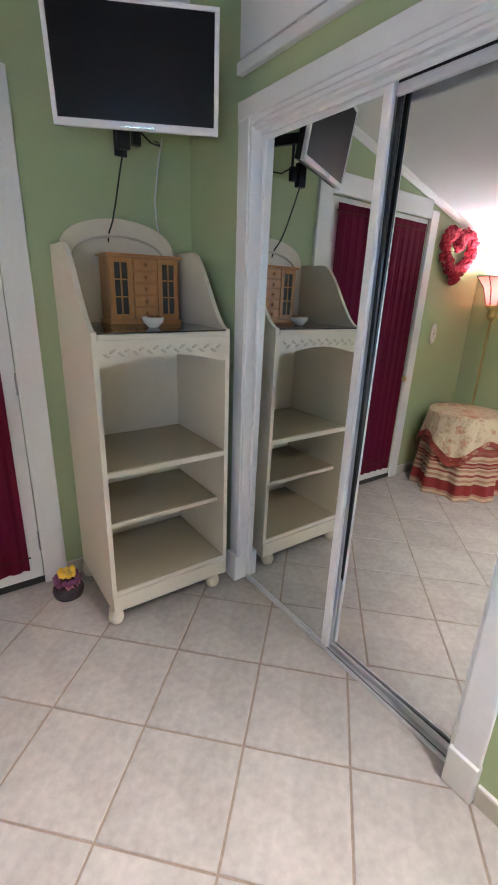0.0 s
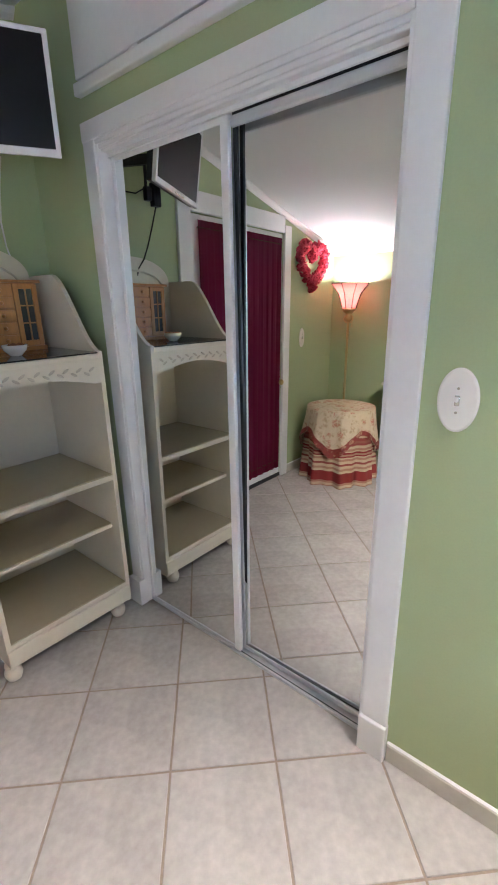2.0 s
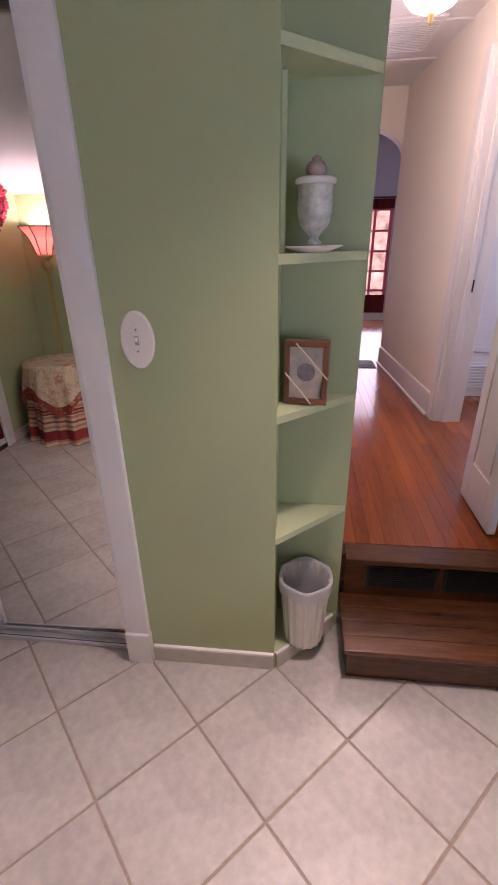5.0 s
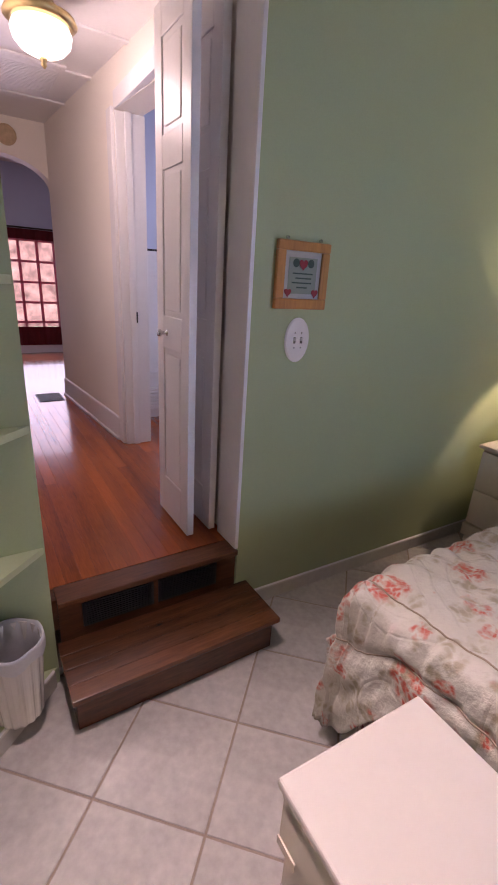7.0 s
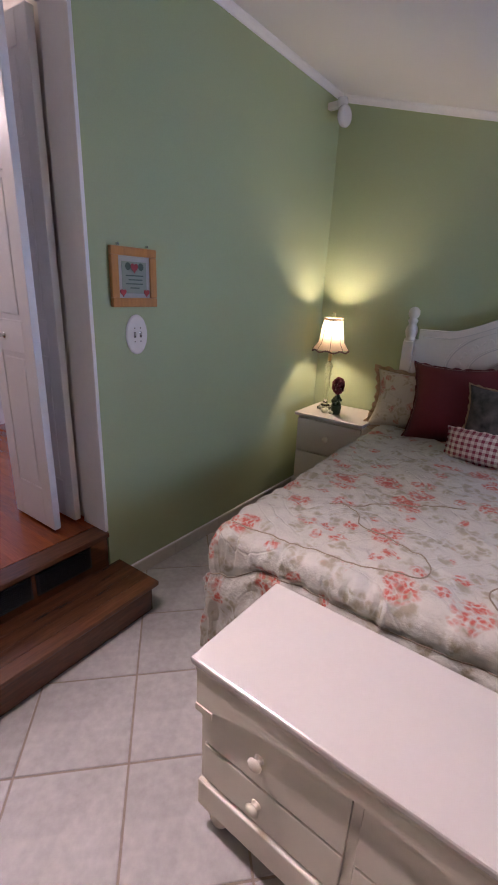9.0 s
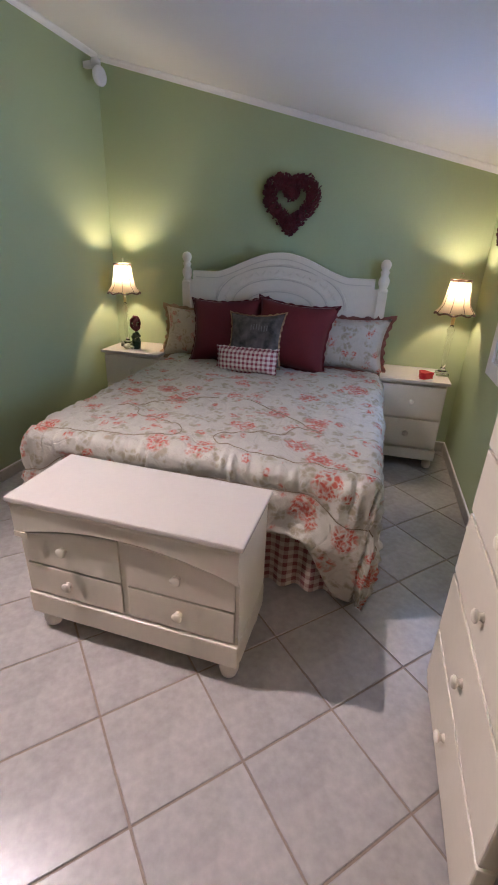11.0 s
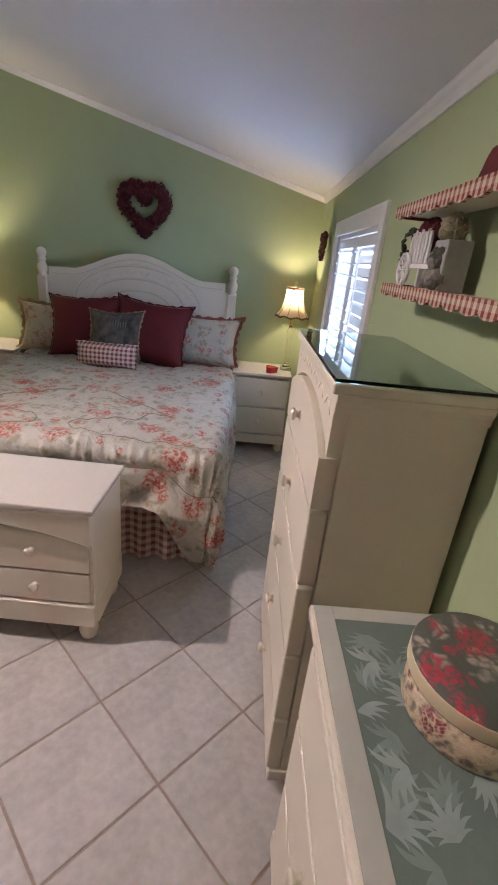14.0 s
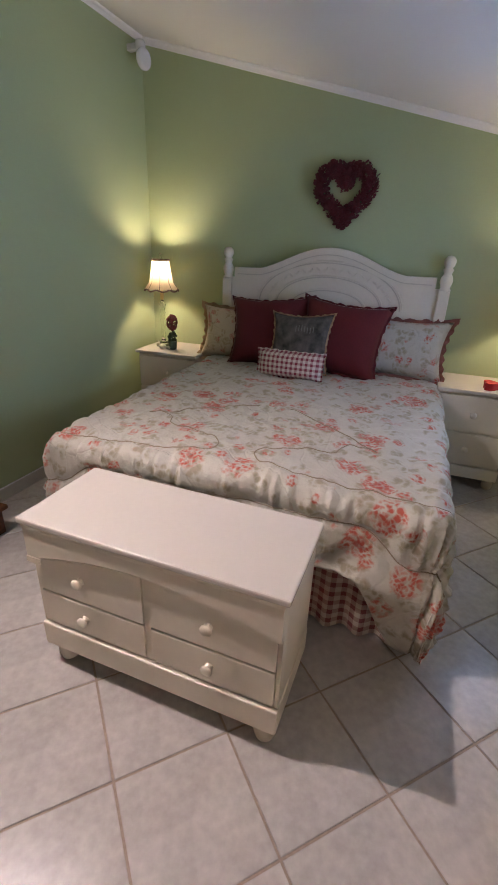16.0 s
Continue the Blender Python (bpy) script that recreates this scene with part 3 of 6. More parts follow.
def bifold_leaf(x0, x1, y0, y1, label, with_knob):
    ob = thing("bifold_door_leaf", label, "door", "bifold door leaves")
    z0, z1 = HALL + 0.012, 2.435
    w = y1 - y0
    part("panel_core", Box(x0 + 0.006, x1 - 0.006, y0 + 0.01, y1 - 0.01, z0 + 0.01, z1 - 0.01), WHITE, ob)
    st = 0.075
    part("stile", Box(x0, x1, y0, y0 + st, z0, z1, 0.003), WHITE, ob)
    part("stile", Box(x0, x1, y1 - st, y1, z0, z1, 0.003), WHITE, ob)
    rails = ((z0, z0 + 0.20), (z0 + 0.84, z0 + 0.98), (z0 + 1.54, z0 + 1.66), (z1 - 0.11, z1))
    for a, b in rails:
        part("rail", Box(x0, x1, y0 + st, y1 - st, a, b, 0.003), WHITE, ob)
    for (a, b), (c, d) in zip(rails, rails[1:]):
        part("raised_panel", Box(x0 - 0.001 + 0.003, x1 - 0.002, y0 + st + 0.022, y1 - st - 0.022, b + 0.022, c - 0.022, 0.006), WHITE, ob)
    if with_knob:
        part("knob", lathe(bmesh.new(), [(0.004, -0.045), (0.014, -0.042), (0.016, -0.032), (0.008, -0.022), (0.007, -0.004), (0.014, -0.002), (0.014, 0.0)], x0, (y0 + y1) / 2 + 0.06, 1.266, 14, "x"), CHROME, ob, "small chrome knob", True)
    return ob


bifold_leaf(0.616, 0.650, 0.695, 1.045, "white four-panel bifold door leaf folded open", True)
bifold_leaf(0.734, 0.768, 0.705, 1.060, "white bifold door leaf folded behind its pair", False)

# steps
up = thing("upper_step", "dark stained wooden threshold step with vent grilles", "step", "", "structure")
part("nosing", Box(0.012, JX - 0.002, 0.498, 0.605, HALL - 0.026, HALL + 0.001, 0.005), STEPWOOD, up)
part("riser", Box(0.014, JX - 0.006, 0.516, 0.535, 0.15, HALL - 0.027), STEPWOOD, up)
for a, b in ((0.10, 0.385), (0.405, 0.68)):
    g = part("vent_grille", Box(a, b, 0.510, 0.517, 0.195, 0.305), BLACK, up, "black vent grille")
    for k in range(10):
        part("slat", Box(a + 0.012, b - 0.012, 0.506, 0.511, 0.203 + k * 0.010, 0.207 + k * 0.010), BLACK, g)
low = thing("wooden_step", "dark stained wooden box step on the tiles", "step")
for k in range(4):
    part("tread_plank", Box(-0.004, 0.835, 0.213 + 0.0725 * k, 0.2845 + 0.0725 * k, 0.143, 0.166, 0.003), STEPWOOD, low)
part("front_board", Box(0.012, 0.815, 0.240, 0.258, 0.001, 0.143, 0.002), STEPWOOD, low)
part("side_board", Box(0.012, 0.030, 0.258, 0.505, 0.001, 0.143, 0.002), STEPWOOD, low)
part("side_board", Box(0.797, 0.815, 0.258, 0.505, 0.001, 0.143, 0.002), STEPWOOD, low)
structure("floor_hall", Box(-0.1, 0.95, 0.536, 3.6, 0.2, HALL - 0.008), STEPWOOD, "dark underlay of the hall boards", "floor")
globe = thing("ceiling_globe_lamp", "lit white glass schoolhouse globe on a brass fitter", "ceiling lamp", "", "", (0.30, 1.53, 2.548))
part("canopy", lathe(bmesh.new(), [(0.06, 0.067), (0.062, 0.04), (0.05, 0.01), (0.07, -0.02), (0.140, -0.055), (0.146, -0.072), (0.118, -0.085)], n=24), BRASS, globe, "brass canopy", True)
part("globe", lathe(bmesh.new(), [(0.060, -0.060), (0.112, -0.088), (0.122, -0.112), (0.114, -0.145), (0.088, -0.172), (0.046, -0.190), (0.012, -0.195)], n=28), glowing("lit_globe_glass", (1.0, 0.93, 0.82), 4.0), globe, "glowing white glass globe", True)
part("finial", lathe(bmesh.new(), [(0.012, -0.195), (0.018, -0.203), (0.010, -0.214), (0.013, -0.224), (0.003, -0.236)], n=12), BRASS, globe, "", True)

hv = thing("ceiling_vent", "white louvred return vent in the hall ceiling", "vent")
for b in ((0.21, 0.56, 2.33, 2.36), (0.21, 0.56, 2.83, 2.86), (0.21, 0.235, 2.36, 2.83), (0.535, 0.56, 2.36, 2.83)):
    part("frame", Box(*b, 2.604, 2.6155, 0.002), WHITE, hv)
# no duct is modelled: a dark sheet paints the shade behind the slats
part("backing", Box(0.235, 0.535, 2.36, 2.83, 2.6125, 2.615), GROOVE, hv, "dark sheet standing for the shaded duct")
for k in range(18):
    part("slat", Box(0.236, 0.534, 2.366 + 0.026 * k, 2.382 + 0.026 * k, 2.606, 2.610), WHITE, hv)
md = thing("wall_plaque", "small round tan plaque on the arch wall", "plaque", "", "", (0.33, 3.599, 2.483))
part("disc", lathe(bmesh.new(), [(0.075, 0.0), (0.075, -0.008), (0.062, -0.014), (0.05, -0.010), (0.02, -0.012)], 0, 0, 0, 24, "y"), mat("tan_plaster", (0.55, 0.40, 0.24), 0.6, 0, 0.2, 40, 12, 0.2), md, "", True)
part("strike_plate", Box(0.826, 0.832, 1.985, 1.9975, 1.20, 1.27), BLACK, bpy.data.objects["side_door_casing"], "dark metal strike plate")

# ---- things ----
GLASSTOP = mat("glass_over_cream", (0.46, 0.40, 0.28), 0.07, 0, 0.03, 30, 4, 0.0)
DARKGLASS = mat("darkened_glass", (0.05, 0.05, 0.045), 0.05, 0, 0.03, 30, 4, 0.0)
# furniture cream darkened, so the shade of carved relief is in the colour
CARVESHADE = mat("carving_shade_cream", (0.54, 0.48, 0.38), 0.45, 0, 0.06, 60, 8, 0.1)


def smooth01(u):
    u = max(0.0, min(1.0, u))
    return u * u * (3 - 2 * u)


def bun_foot(x, y, z1, r, parent, material, name="foot"):
    return part(name, lathe(bmesh.new(), [(r * 0.55, 0.0), (r * 0.8, 0.006), (r, z1 * 0.35), (r * 0.95, z1 * 0.6), (r * 0.7, z1 * 0.75), (r * 0.85, z1 * 0.85), (r * 0.85, z1)], x, y, 0, 16), material, parent, "", True)


def wood_knob(p, axis, parent, out=-1, r=0.017):
    prof = [(r * 0.75, 0), (r * 0.6, 0.004), (r * 0.45, 0.010), (r * 0.6, 0.013), (r * 0.95, 0.017), (r, 0.022), (r * 0.75, 0.027), (r * 0.2, 0.029)]
    return part("knob", lathe(bmesh.new(), [(a, b * out) for a, b in prof], *p, 14, axis), CREAM, parent, "turned cream wooden knob", True)


# bookcase in the corner
bk = thing("bookcase", "cream painted open bookcase with an arched back and glass shelves", "bookcase")
bx0, bx1, by0, by1 = -2.565, -2.06, -0.435, 0.16
side = [(bx0, 0.07), (bx1, 0.07), (bx1, 1.315)]
side += [(bx1 - 0.44 * k / 18, 1.315 + 0.32 * smooth01(k / 18 / 0.72)) for k in range(1, 19)] + [(bx0, 1.635)]
for y in (by0, by1 - 0.02):
    part("side_panel", prism(bmesh.new(), [(p[0], p[1]) for p in side], y, y + 0.02, "y"), CREAM, bk)


def arch_outline(y0, y1, z_low, z_sh, z_top, margin):
    pts = [(y0, z_low), (y1, z_low), (y1, z_sh)]
    for k in range(25):
        u = k / 24
        yy = y1 - margin + (y0 + margin - y1 + margin) * u
        pts.append((yy, z_sh + (z_top - z_sh) * math.sin(math.pi * u) ** 0.8))
    return pts + [(y0, z_sh)]


part("back_panel", prism(bmesh.new(), arch_outline(by0 + 0.02, by1 - 0.02, 0.1, 1.63, 1.763, 0.03), bx0, bx0 + 0.012, "x"), CREAM, bk)
bm = bmesh.new()
ring_in, ring_out = [], []
for k in range(33):
    u = math.pi * k / 32
    yy = (by0 + by1) / 2
    ring_out.append((yy - 0.262 * math.cos(u), 1.625 + 0.135 * math.sin(u) ** 0.9))
    ring_in.append((yy - 0.215 * math.cos(u), 1.592 + 0.100 * math.sin(u) ** 0.9))
prism(bm, ring_out + ring_in[::-1], bx0 + 0.012, bx0 + 0.026, "x")
part("arch_moulding", bm, CREAM, bk)
part("arch_bead", tube(bmesh.new(), [(bx0 + 0.026, y, z - 0.004) for y, z in ring_in], 0.005, 6), CARVESHADE, bk)
part("top_shelf", Box(bx0 + 0.012, bx1 + 0.006, by0 + 0.02, by1 - 0.02, 1.285, 1.308, 0.004), CREAM, bk)
# glass over cream; its dark reflection is painted in as base colour
part("glass_sheet", Box(bx0 + 0.03, bx1 + 0.002, by0 + 0.022, by1 - 0.022, 1.309, 1.315), DARKGLASS, bk, "glass sheet with a dark reflection put into its colour")
ap = [(by0 + 0.02, 1.285), (by0 + 0.02, 1.185)] + [(by0 + 0.05 + 0.495 * k / 20, 1.185 + 0.038 * math.sin(math.pi * k / 20)) for k in range(21)] + [(by1 - 0.02, 1.185), (by1 - 0.02, 1.285)]
part("apron", prism(bmesh.new(), ap, bx1 - 0.02, bx1, "x"), CREAM, bk)
for k in range(9):
    yy = -0.37 + 0.0575 * k
    zz = 1.238 + 0.008 * math.sin(math.pi * k / 8)
    for sgn in (-1, 1):
        bm = bmesh.new()
        bmesh.ops.create_uvsphere(bm, u_segments=8, v_segments=5, radius=1, matrix=pose(bx1 + 0.001, yy + 0.012 * sgn, zz + 0.008 * sgn, 30 * sgn, 0, 0) @ Matrix.Diagonal((0.002, 0.016, 0.006, 1)))
        part("carved_leaf", bm, CARVESHADE, bk, "", True)
for z, xf, th in ((0.755, bx1, 0.024), (0.485, bx1 - 0.06, 0.018), (0.178, bx1, 0.02)):
    part("shelf_board", Box(bx0 + 0.012, xf, by0 + 0.02, by1 - 0.02, z - th, z, 0.003), CREAM, bk)
    part("glass_sheet", Box(bx0 + 0.02, xf - 0.004, by0 + 0.022, by1 - 0.022, z + 0.0005, z + 0.006), GLASSTOP, bk, "glass sheet on the shelf")
part("base_apron", Box(bx1 - 0.02, bx1 + 0.006, by0, by1, 0.075, 0.157, 0.006), CREAM, bk)
for x in (bx0 + 0.05, bx1 - 0.03):
    for y in (by0 + 0.017, by1 - 0.065):
        bun_foot(x, y, 0.076, 0.036, bk, CREAM)

# miniature oak cabinet
mc = thing("miniature_cabinet", "small honey oak cabinet with glazed doors and five drawers", "miniature cabinet", "", "", (-2.40, -0.078, 1.315))
part("carcass", Box(-0.13, -0.012, -0.165, 0.165, 0.016, 0.285, 0.002), OAK, mc)
part("top_board", Box(-0.14, 0.010, -0.178, 0.178, 0.285, 0.297, 0.003), OAK, mc)
part("base_board", Box(-0.135, 0.004, -0.172, 0.172, 0.0, 0.018, 0.003), OAK, mc)
for k in range(5):
    d = part("drawer", Box(-0.012, 0.002, -0.055, 0.055, 0.024 + 0.052 * k, 0.070 + 0.052 * k, 0.003), OAK, mc)
    part("knob", lathe(bmesh.new(), [(0.004, 0), (0.004, 0.006), (0.009, 0.009), (0.006, 0.015), (0.001, 0.016)], 0.002, 0.0, 0.047 + 0.052 * k, 10, "x"), OAK, d, "", True)
for y0, y1 in ((-0.162, -0.060), (0.060, 0.162)):
    door = part("glazed_door", Box(-0.012, 0.0, y0, y0 + 0.022, 0.022, 0.282, 0.002), OAK, mc)
    part("stile", Box(-0.012, 0.0, y1 - 0.022, y1, 0.022, 0.282, 0.002), OAK, door)
    part("rail", Box(-0.012, 0.0, y0 + 0.022, y1 - 0.022, 0.022, 0.044, 0.002), OAK, door)
    part("rail", Box(-0.012, 0.0, y0 + 0.022, y1 - 0.022, 0.260, 0.282, 0.002), OAK, door)
    part("glass", Box(-0.010, -0.006, y0 + 0.022, y1 - 0.022, 0.044, 0.260), DARKGLASS, door, "dark glass pane")
    part("glazing_bar", Box(-0.007, -0.001, (y0 + y1) / 2 - 0.003, (y0 + y1) / 2 + 0.003, 0.044, 0.260), OAK, door)
    for zz in (0.115, 0.188):
        part("glazing_bar", Box(-0.007, -0.002, y0 + 0.022, y1 - 0.022, zz, zz + 0.006), OAK, door)
bowl = thing("small_bowl", "small white porcelain bowl of brown potpourri", "bowl", "", "", (-2.22, -0.125, 1.316))
part("bowl", lathe(bmesh.new(), [(0.022, 0), (0.025, 0.005), (0.042, 0.022), (0.048, 0.042), (0.045, 0.043), (0.038, 0.03), (0.01, 0.03)], n=20), PORCELAIN, bowl, "", True)
rng = random.Random(2)
bm = bmesh.new()
for k in range(26):
    a, r = rng.random() * 6.28, 0.034 * math.sqrt(rng.random())
    bmesh.ops.create_icosphere(bm, subdivisions=1, radius=0.008, matrix=Matrix.Translation((r * math.cos(a), r * math.sin(a), 0.034 + 0.008 * rng.random())))
part("potpourri", bm, mat("dried_petals", (0.30, 0.12, 0.06), 0.9, 0, 0.4, 60, 9, 0.3), bowl)
pot = thing("flower_figurine", "painted pansy flower pot ornament on the floor", "ornament", "", "", (-2.40, -0.555, 0.0))
rng = random.Random(5)
part("pot", lathe(bmesh.new(), [(0.05, 0), (0.068, 0.01), (0.075, 0.04), (0.065, 0.07), (0.055, 0.075)], n=18), mat("dark_glazed_pot", (0.05, 0.035, 0.04), 0.25, 0, 0.5, 30, 12, 0.2), pot, "", True)
for nm, col, zz, r in (("yellow_pansy", (0.75, 0.5, 0.04), 0.125, 0.030), ("purple_pansy", (0.16, 0.04, 0.12), 0.085, 0.055), ("pink_pansy", (0.45, 0.16, 0.20), 0.060, 0.05)):
    bm = bmesh.new()
    for k in range(16):
        a = rng.random() * 6.28
        bmesh.ops.create_icosphere(bm, subdivisions=1, radius=0.017, matrix=pose(r * math.cos(a), r * math.sin(a), zz + 0.02 * rng.random(), 60 * rng.random(), 60 * rng.random(), 0) @ Matrix.Diagonal((1, 1, 0.4, 1)))
    part(nm, bm, mat(nm, col, 0.4, 0, 0.3, 50, 20, 0.1), pot)

# television on its arm
tv = thing("television", "small flat television with a white frame on a wall arm", "television", "", "", (-2.191, -0.166, 2.012), 62.7)
tv.matrix_basis = tv.matrix_basis @ pose(0, 0, 0, 8, 0, 0)
w2 = 0.290
part("screen", Box(-w2 + 0.016, w2 - 0.016, -0.018, -0.012, 0.024, 0.346), SCREEN, tv, "black switched-off screen")
for b in ((-w2, w2, 0.0, 0.026), (-w2, w2, 0.345, 0.36)):
    part("bezel", Box(b[0], b[1], -0.022, 0.0, b[2], b[3], 0.004), TVWHITE, tv)
for b in ((-w2, -w2 + 0.017), (w2 - 0.017, w2)):
    part("bezel", Box(b[0], b[1], -0.0215, 0.0, 0.02, 0.35, 0.004), TVWHITE, tv)
part("back_case", Box(-w2 + 0.004, w2 - 0.004, 0.0, 0.03, 0.004, 0.356, 0.006), BLACK, tv)
part("control_strip", Box(-0.06, 0.06, -0.025, -0.021, 0.004, 0.014, 0.002), CHROME, tv, "silver control strip")
arm = thing("television_mount", "black folding steel arm holding the television", "bracket")
for a, b in (((-2.57, -0.10, 2.13), (-2.455, -0.05, 2.13)), ((-2.455, -0.05, 2.185), (-2.235, -0.155, 2.185))):
    d = Vector(b) - Vector(a)
    bm = bmesh.new()
    bmesh.ops.create_cube(bm, size=1, matrix=Matrix.Translation((Vector(a) + Vector(b)) / 2) @ d.to_track_quat("X", "Z").to_matrix().to_4x4() @ Matrix.Diagonal((d.length + 0.03, 0.022, 0.045, 1)))
    part("arm_bar", bm, BLACK, arm)
part("wall_plate", Box(-2.58, -2.566, -0.125, -0.07, 2.015, 2.21, 0.003), BLACK, arm)
part("hinge_pin", lathe(bmesh.new(), [(0.014, 2.10), (0.014, 2.21)], -2.455, -0.05, 0, 12), BLACK, arm)
part("cable_hanger", Box(-2.345, -2.335, -0.115, -0.105, 2.06, 2.18), BLACK, arm)
brick = thing("power_adapter", "black power adapters hung below the television", "power adapter")
part("adapter", Box(-2.360, -2.325, -0.195, -0.145, 1.985, 2.095, 0.006), BLACK, brick)
part("adapter", Box(-2.355, -2.325, -0.135, -0.100, 2.005, 2.07, 0.005), BLACK, brick)
part("cord", tube(bmesh.new(), [(-2.342, -0.170, 1.990), (-2.39, -0.176, 1.90), (-2.44, -0.180, 1.81), (-2.485, -0.182, 1.745), (-2.54, -0.184, 1.70), (-2.566, -0.185, 1.64)], 0.004, 6), BLACK, brick)
part("cord", tube(bmesh.new(), [(-2.34, -0.11, 2.065), (-2.35, -0.05, 2.03), (-2.42, 0.02, 2.045), (-2.50, 0.045, 2.08), (-2.570, 0.06, 2.10)], 0.0035, 6), BLACK, brick)
cord = thing("white_cord", "white electric cord hanging on the green wall", "cord")
part("cord", tube(bmesh.new(), [(-2.572, 0.10, 2.12), (-2.572, 0.075, 2.0), (-2.572, 0.055, 1.86), (-2.572, 0.06, 1.76), (-2.572, 0.085, 1.64), (-2.572, 0.09, 1.50)], 0.004, 6), TVWHITE, cord)

# ---- light switches, picture, sensor ----


def oval_plate(name, place, turn, toggles, label, rx=0.056, rz_=0.088):
    ob = thing(name, label, "light switch", "", "", place, turn)
    bm = bmesh.new()
    rim, top = [], []
    for k in range(32):
        a = 2 * math.pi * k / 32
        rim.append((rx * math.cos(a), rz_ * math.sin(a)))
    lo = [bm.verts.new((x, 0, z)) for x, z in rim]
    mid = [bm.verts.new((x, -0.004, z)) for x, z in rim]
    hi = [bm.verts.new((x * 0.9, -0.008, z * 0.93)) for x, z in rim]
    for a, b in ((lo, mid), (mid, hi)):
        for i in range(32):
            bm.faces.new((a[i], a[(i + 1) % 32], b[(i + 1) % 32], b[i]))
    bm.faces.new(hi)
    bmesh.ops.recalc_face_normals(bm, faces=bm.faces)
    part("plate", bm, PORCELAIN, ob)
    for x in toggles:
        part("slot", Box(x - 0.006, x + 0.006, -0.0095, -0.0075, -0.013, 0.013, 0.001), CHROME, ob)
        part("toggle", Box(x - 0.004, x + 0.004, -0.022, -0.009, -0.002, 0.010, 0.002), PORCELAIN, ob)
        for z in (-0.03, 0.03):
            part("screw", lathe(bmesh.new(), [(0.0035, 0), (0.0035, -0.0092)], x, 0, z, 8, "y"), CHROME, ob)
    return ob


oval_plate("light_switch", (-0.648, YC, 1.266), 0, (0.0,), "white oval switch plate on the green wall", 0.049, 0.080)
oval_plate("double_switch", (1.016, north_y(1.016), 1.284), 0, (-0.016, 0.018), "white oval double switch plate below the picture", 0.062, 0.090)
oval_plate("light_switch", (X0, -1.915, 1.235), 90, (0.0,), "white oval switch plate beside the curtained door", 0.04, 0.085)
pf = thing("framed_picture", "small oak framed verse with a red heart and silver mount", "picture", "", "", (1.006, north_y(1.006) - 0.001, 1.531))
for b in ((-0.126, 0.126, 0.088, 0.124), (-0.126, 0.126, -0.124, -0.084)):
    part("frame_bar", Box(b[0], b[1], -0.022, 0, b[2], b[3], 0.005), OAK, pf)
for b in ((-0.126, -0.088), (0.088, 0.126)):
    part("frame_bar", Box(b[0], b[1], -0.0215, 0, -0.085, 0.089, 0.005), OAK, pf)
part("mount", Box(-0.089, 0.089, -0.012, -0.002, -0.085, 0.089), mat("silver_mount", (0.42, 0.42, 0.43), 0.3, 0.5, 0.1, 30, 5, 0.02), pf)
part("card", Box(-0.068, 0.068, -0.014, -0.011, -0.066, 0.066), mat("pale_green_card", (0.24, 0.29, 0.24), 0.6, 0, 0.05, 30, 5, 0), pf)
INK = mat("dark_ink", (0.05, 0.09, 0.07), 0.7)
for k, (a, b) in enumerate(((-0.048, 0.05), (-0.034, 0.044), (-0.050, 0.046), (-0.026, 0.026))):
    part("text_line", Box(a, b, -0.0148, -0.0138, 0.006 - 0.017 * k, 0.011 - 0.017 * k), INK, pf)
HEARTRED = mat("painted_red", (0.35, 0.03, 0.04), 0.5)
hp = [(0.021 / 16 * 16 * math.sin(u) ** 3, 0.0014 * (13 * math.cos(u) - 5 * math.cos(2 * u) - 2 * math.cos(3 * u) - math.cos(4 * u))) for u in [2 * math.pi * k / 28 for k in range(28)]]
part("heart", prism(bmesh.new(), [(x, z + 0.042) for x, z in hp], -0.0155, -0.0135, "y"), HEARTRED, pf)
for sx in (-1, 1):
    part("leaf_motif", lathe(bmesh.new(), [(0.016, 0), (0.012, 0.002)], 0.036 * sx, -0.0155, 0.046, 10, "y"), INK, pf)
    part("corner_heart", prism(bmesh.new(), [(x * 0.75 + 0.066 * sx, z * 0.75 - 0.062) for x, z in hp], -0.017, -0.0122, "y"), HEARTRED, pf)
    part("hook", lathe(bmesh.new(), [(0.006, -0.012), (0.006, -0.002)], 0.08 * sx, 0, 0.132, 8, "y"), CHROME, pf)
sp = thing("wall_speaker", "small white round speaker on a bracket in the corner", "speaker", "", "", (2.615, 0.368, 2.585), -8)
part("bracket", Box(-0.02, 0.02, -0.01, 0.10, 0.02, 0.06, 0.006), TVWHITE, sp)
part("housing", lathe(bmesh.new(), [(0.03, 0.02), (0.058, 0.0), (0.062, -0.02), (0.056, -0.032), (0.04, -0.035), (0.02, -0.032), (0.004, -0.036)], 0, -0.01, -0.03, 24, "y"), TVWHITE, sp, "", True)
part("socket", lathe(bmesh.new(), [(0.03, 0.02), (0.036, 0.045), (0.03, 0.07)], 0, 0, 0, 16), TVWHITE, sp, "", True)

# ---- things on the corner shelves ----
jar = thing("lidded_jar", "cut glass lidded jar on a white saucer", "jar", "", "", (-0.172, 0.375, 1.48))
part("saucer", lathe(bmesh.new(), [(0.04, 0), (0.05, 0.004), (0.078, 0.014), (0.080, 0.018), (0.05, 0.012), (0.01, 0.010)], n=28), PORCELAIN, jar, "", True)
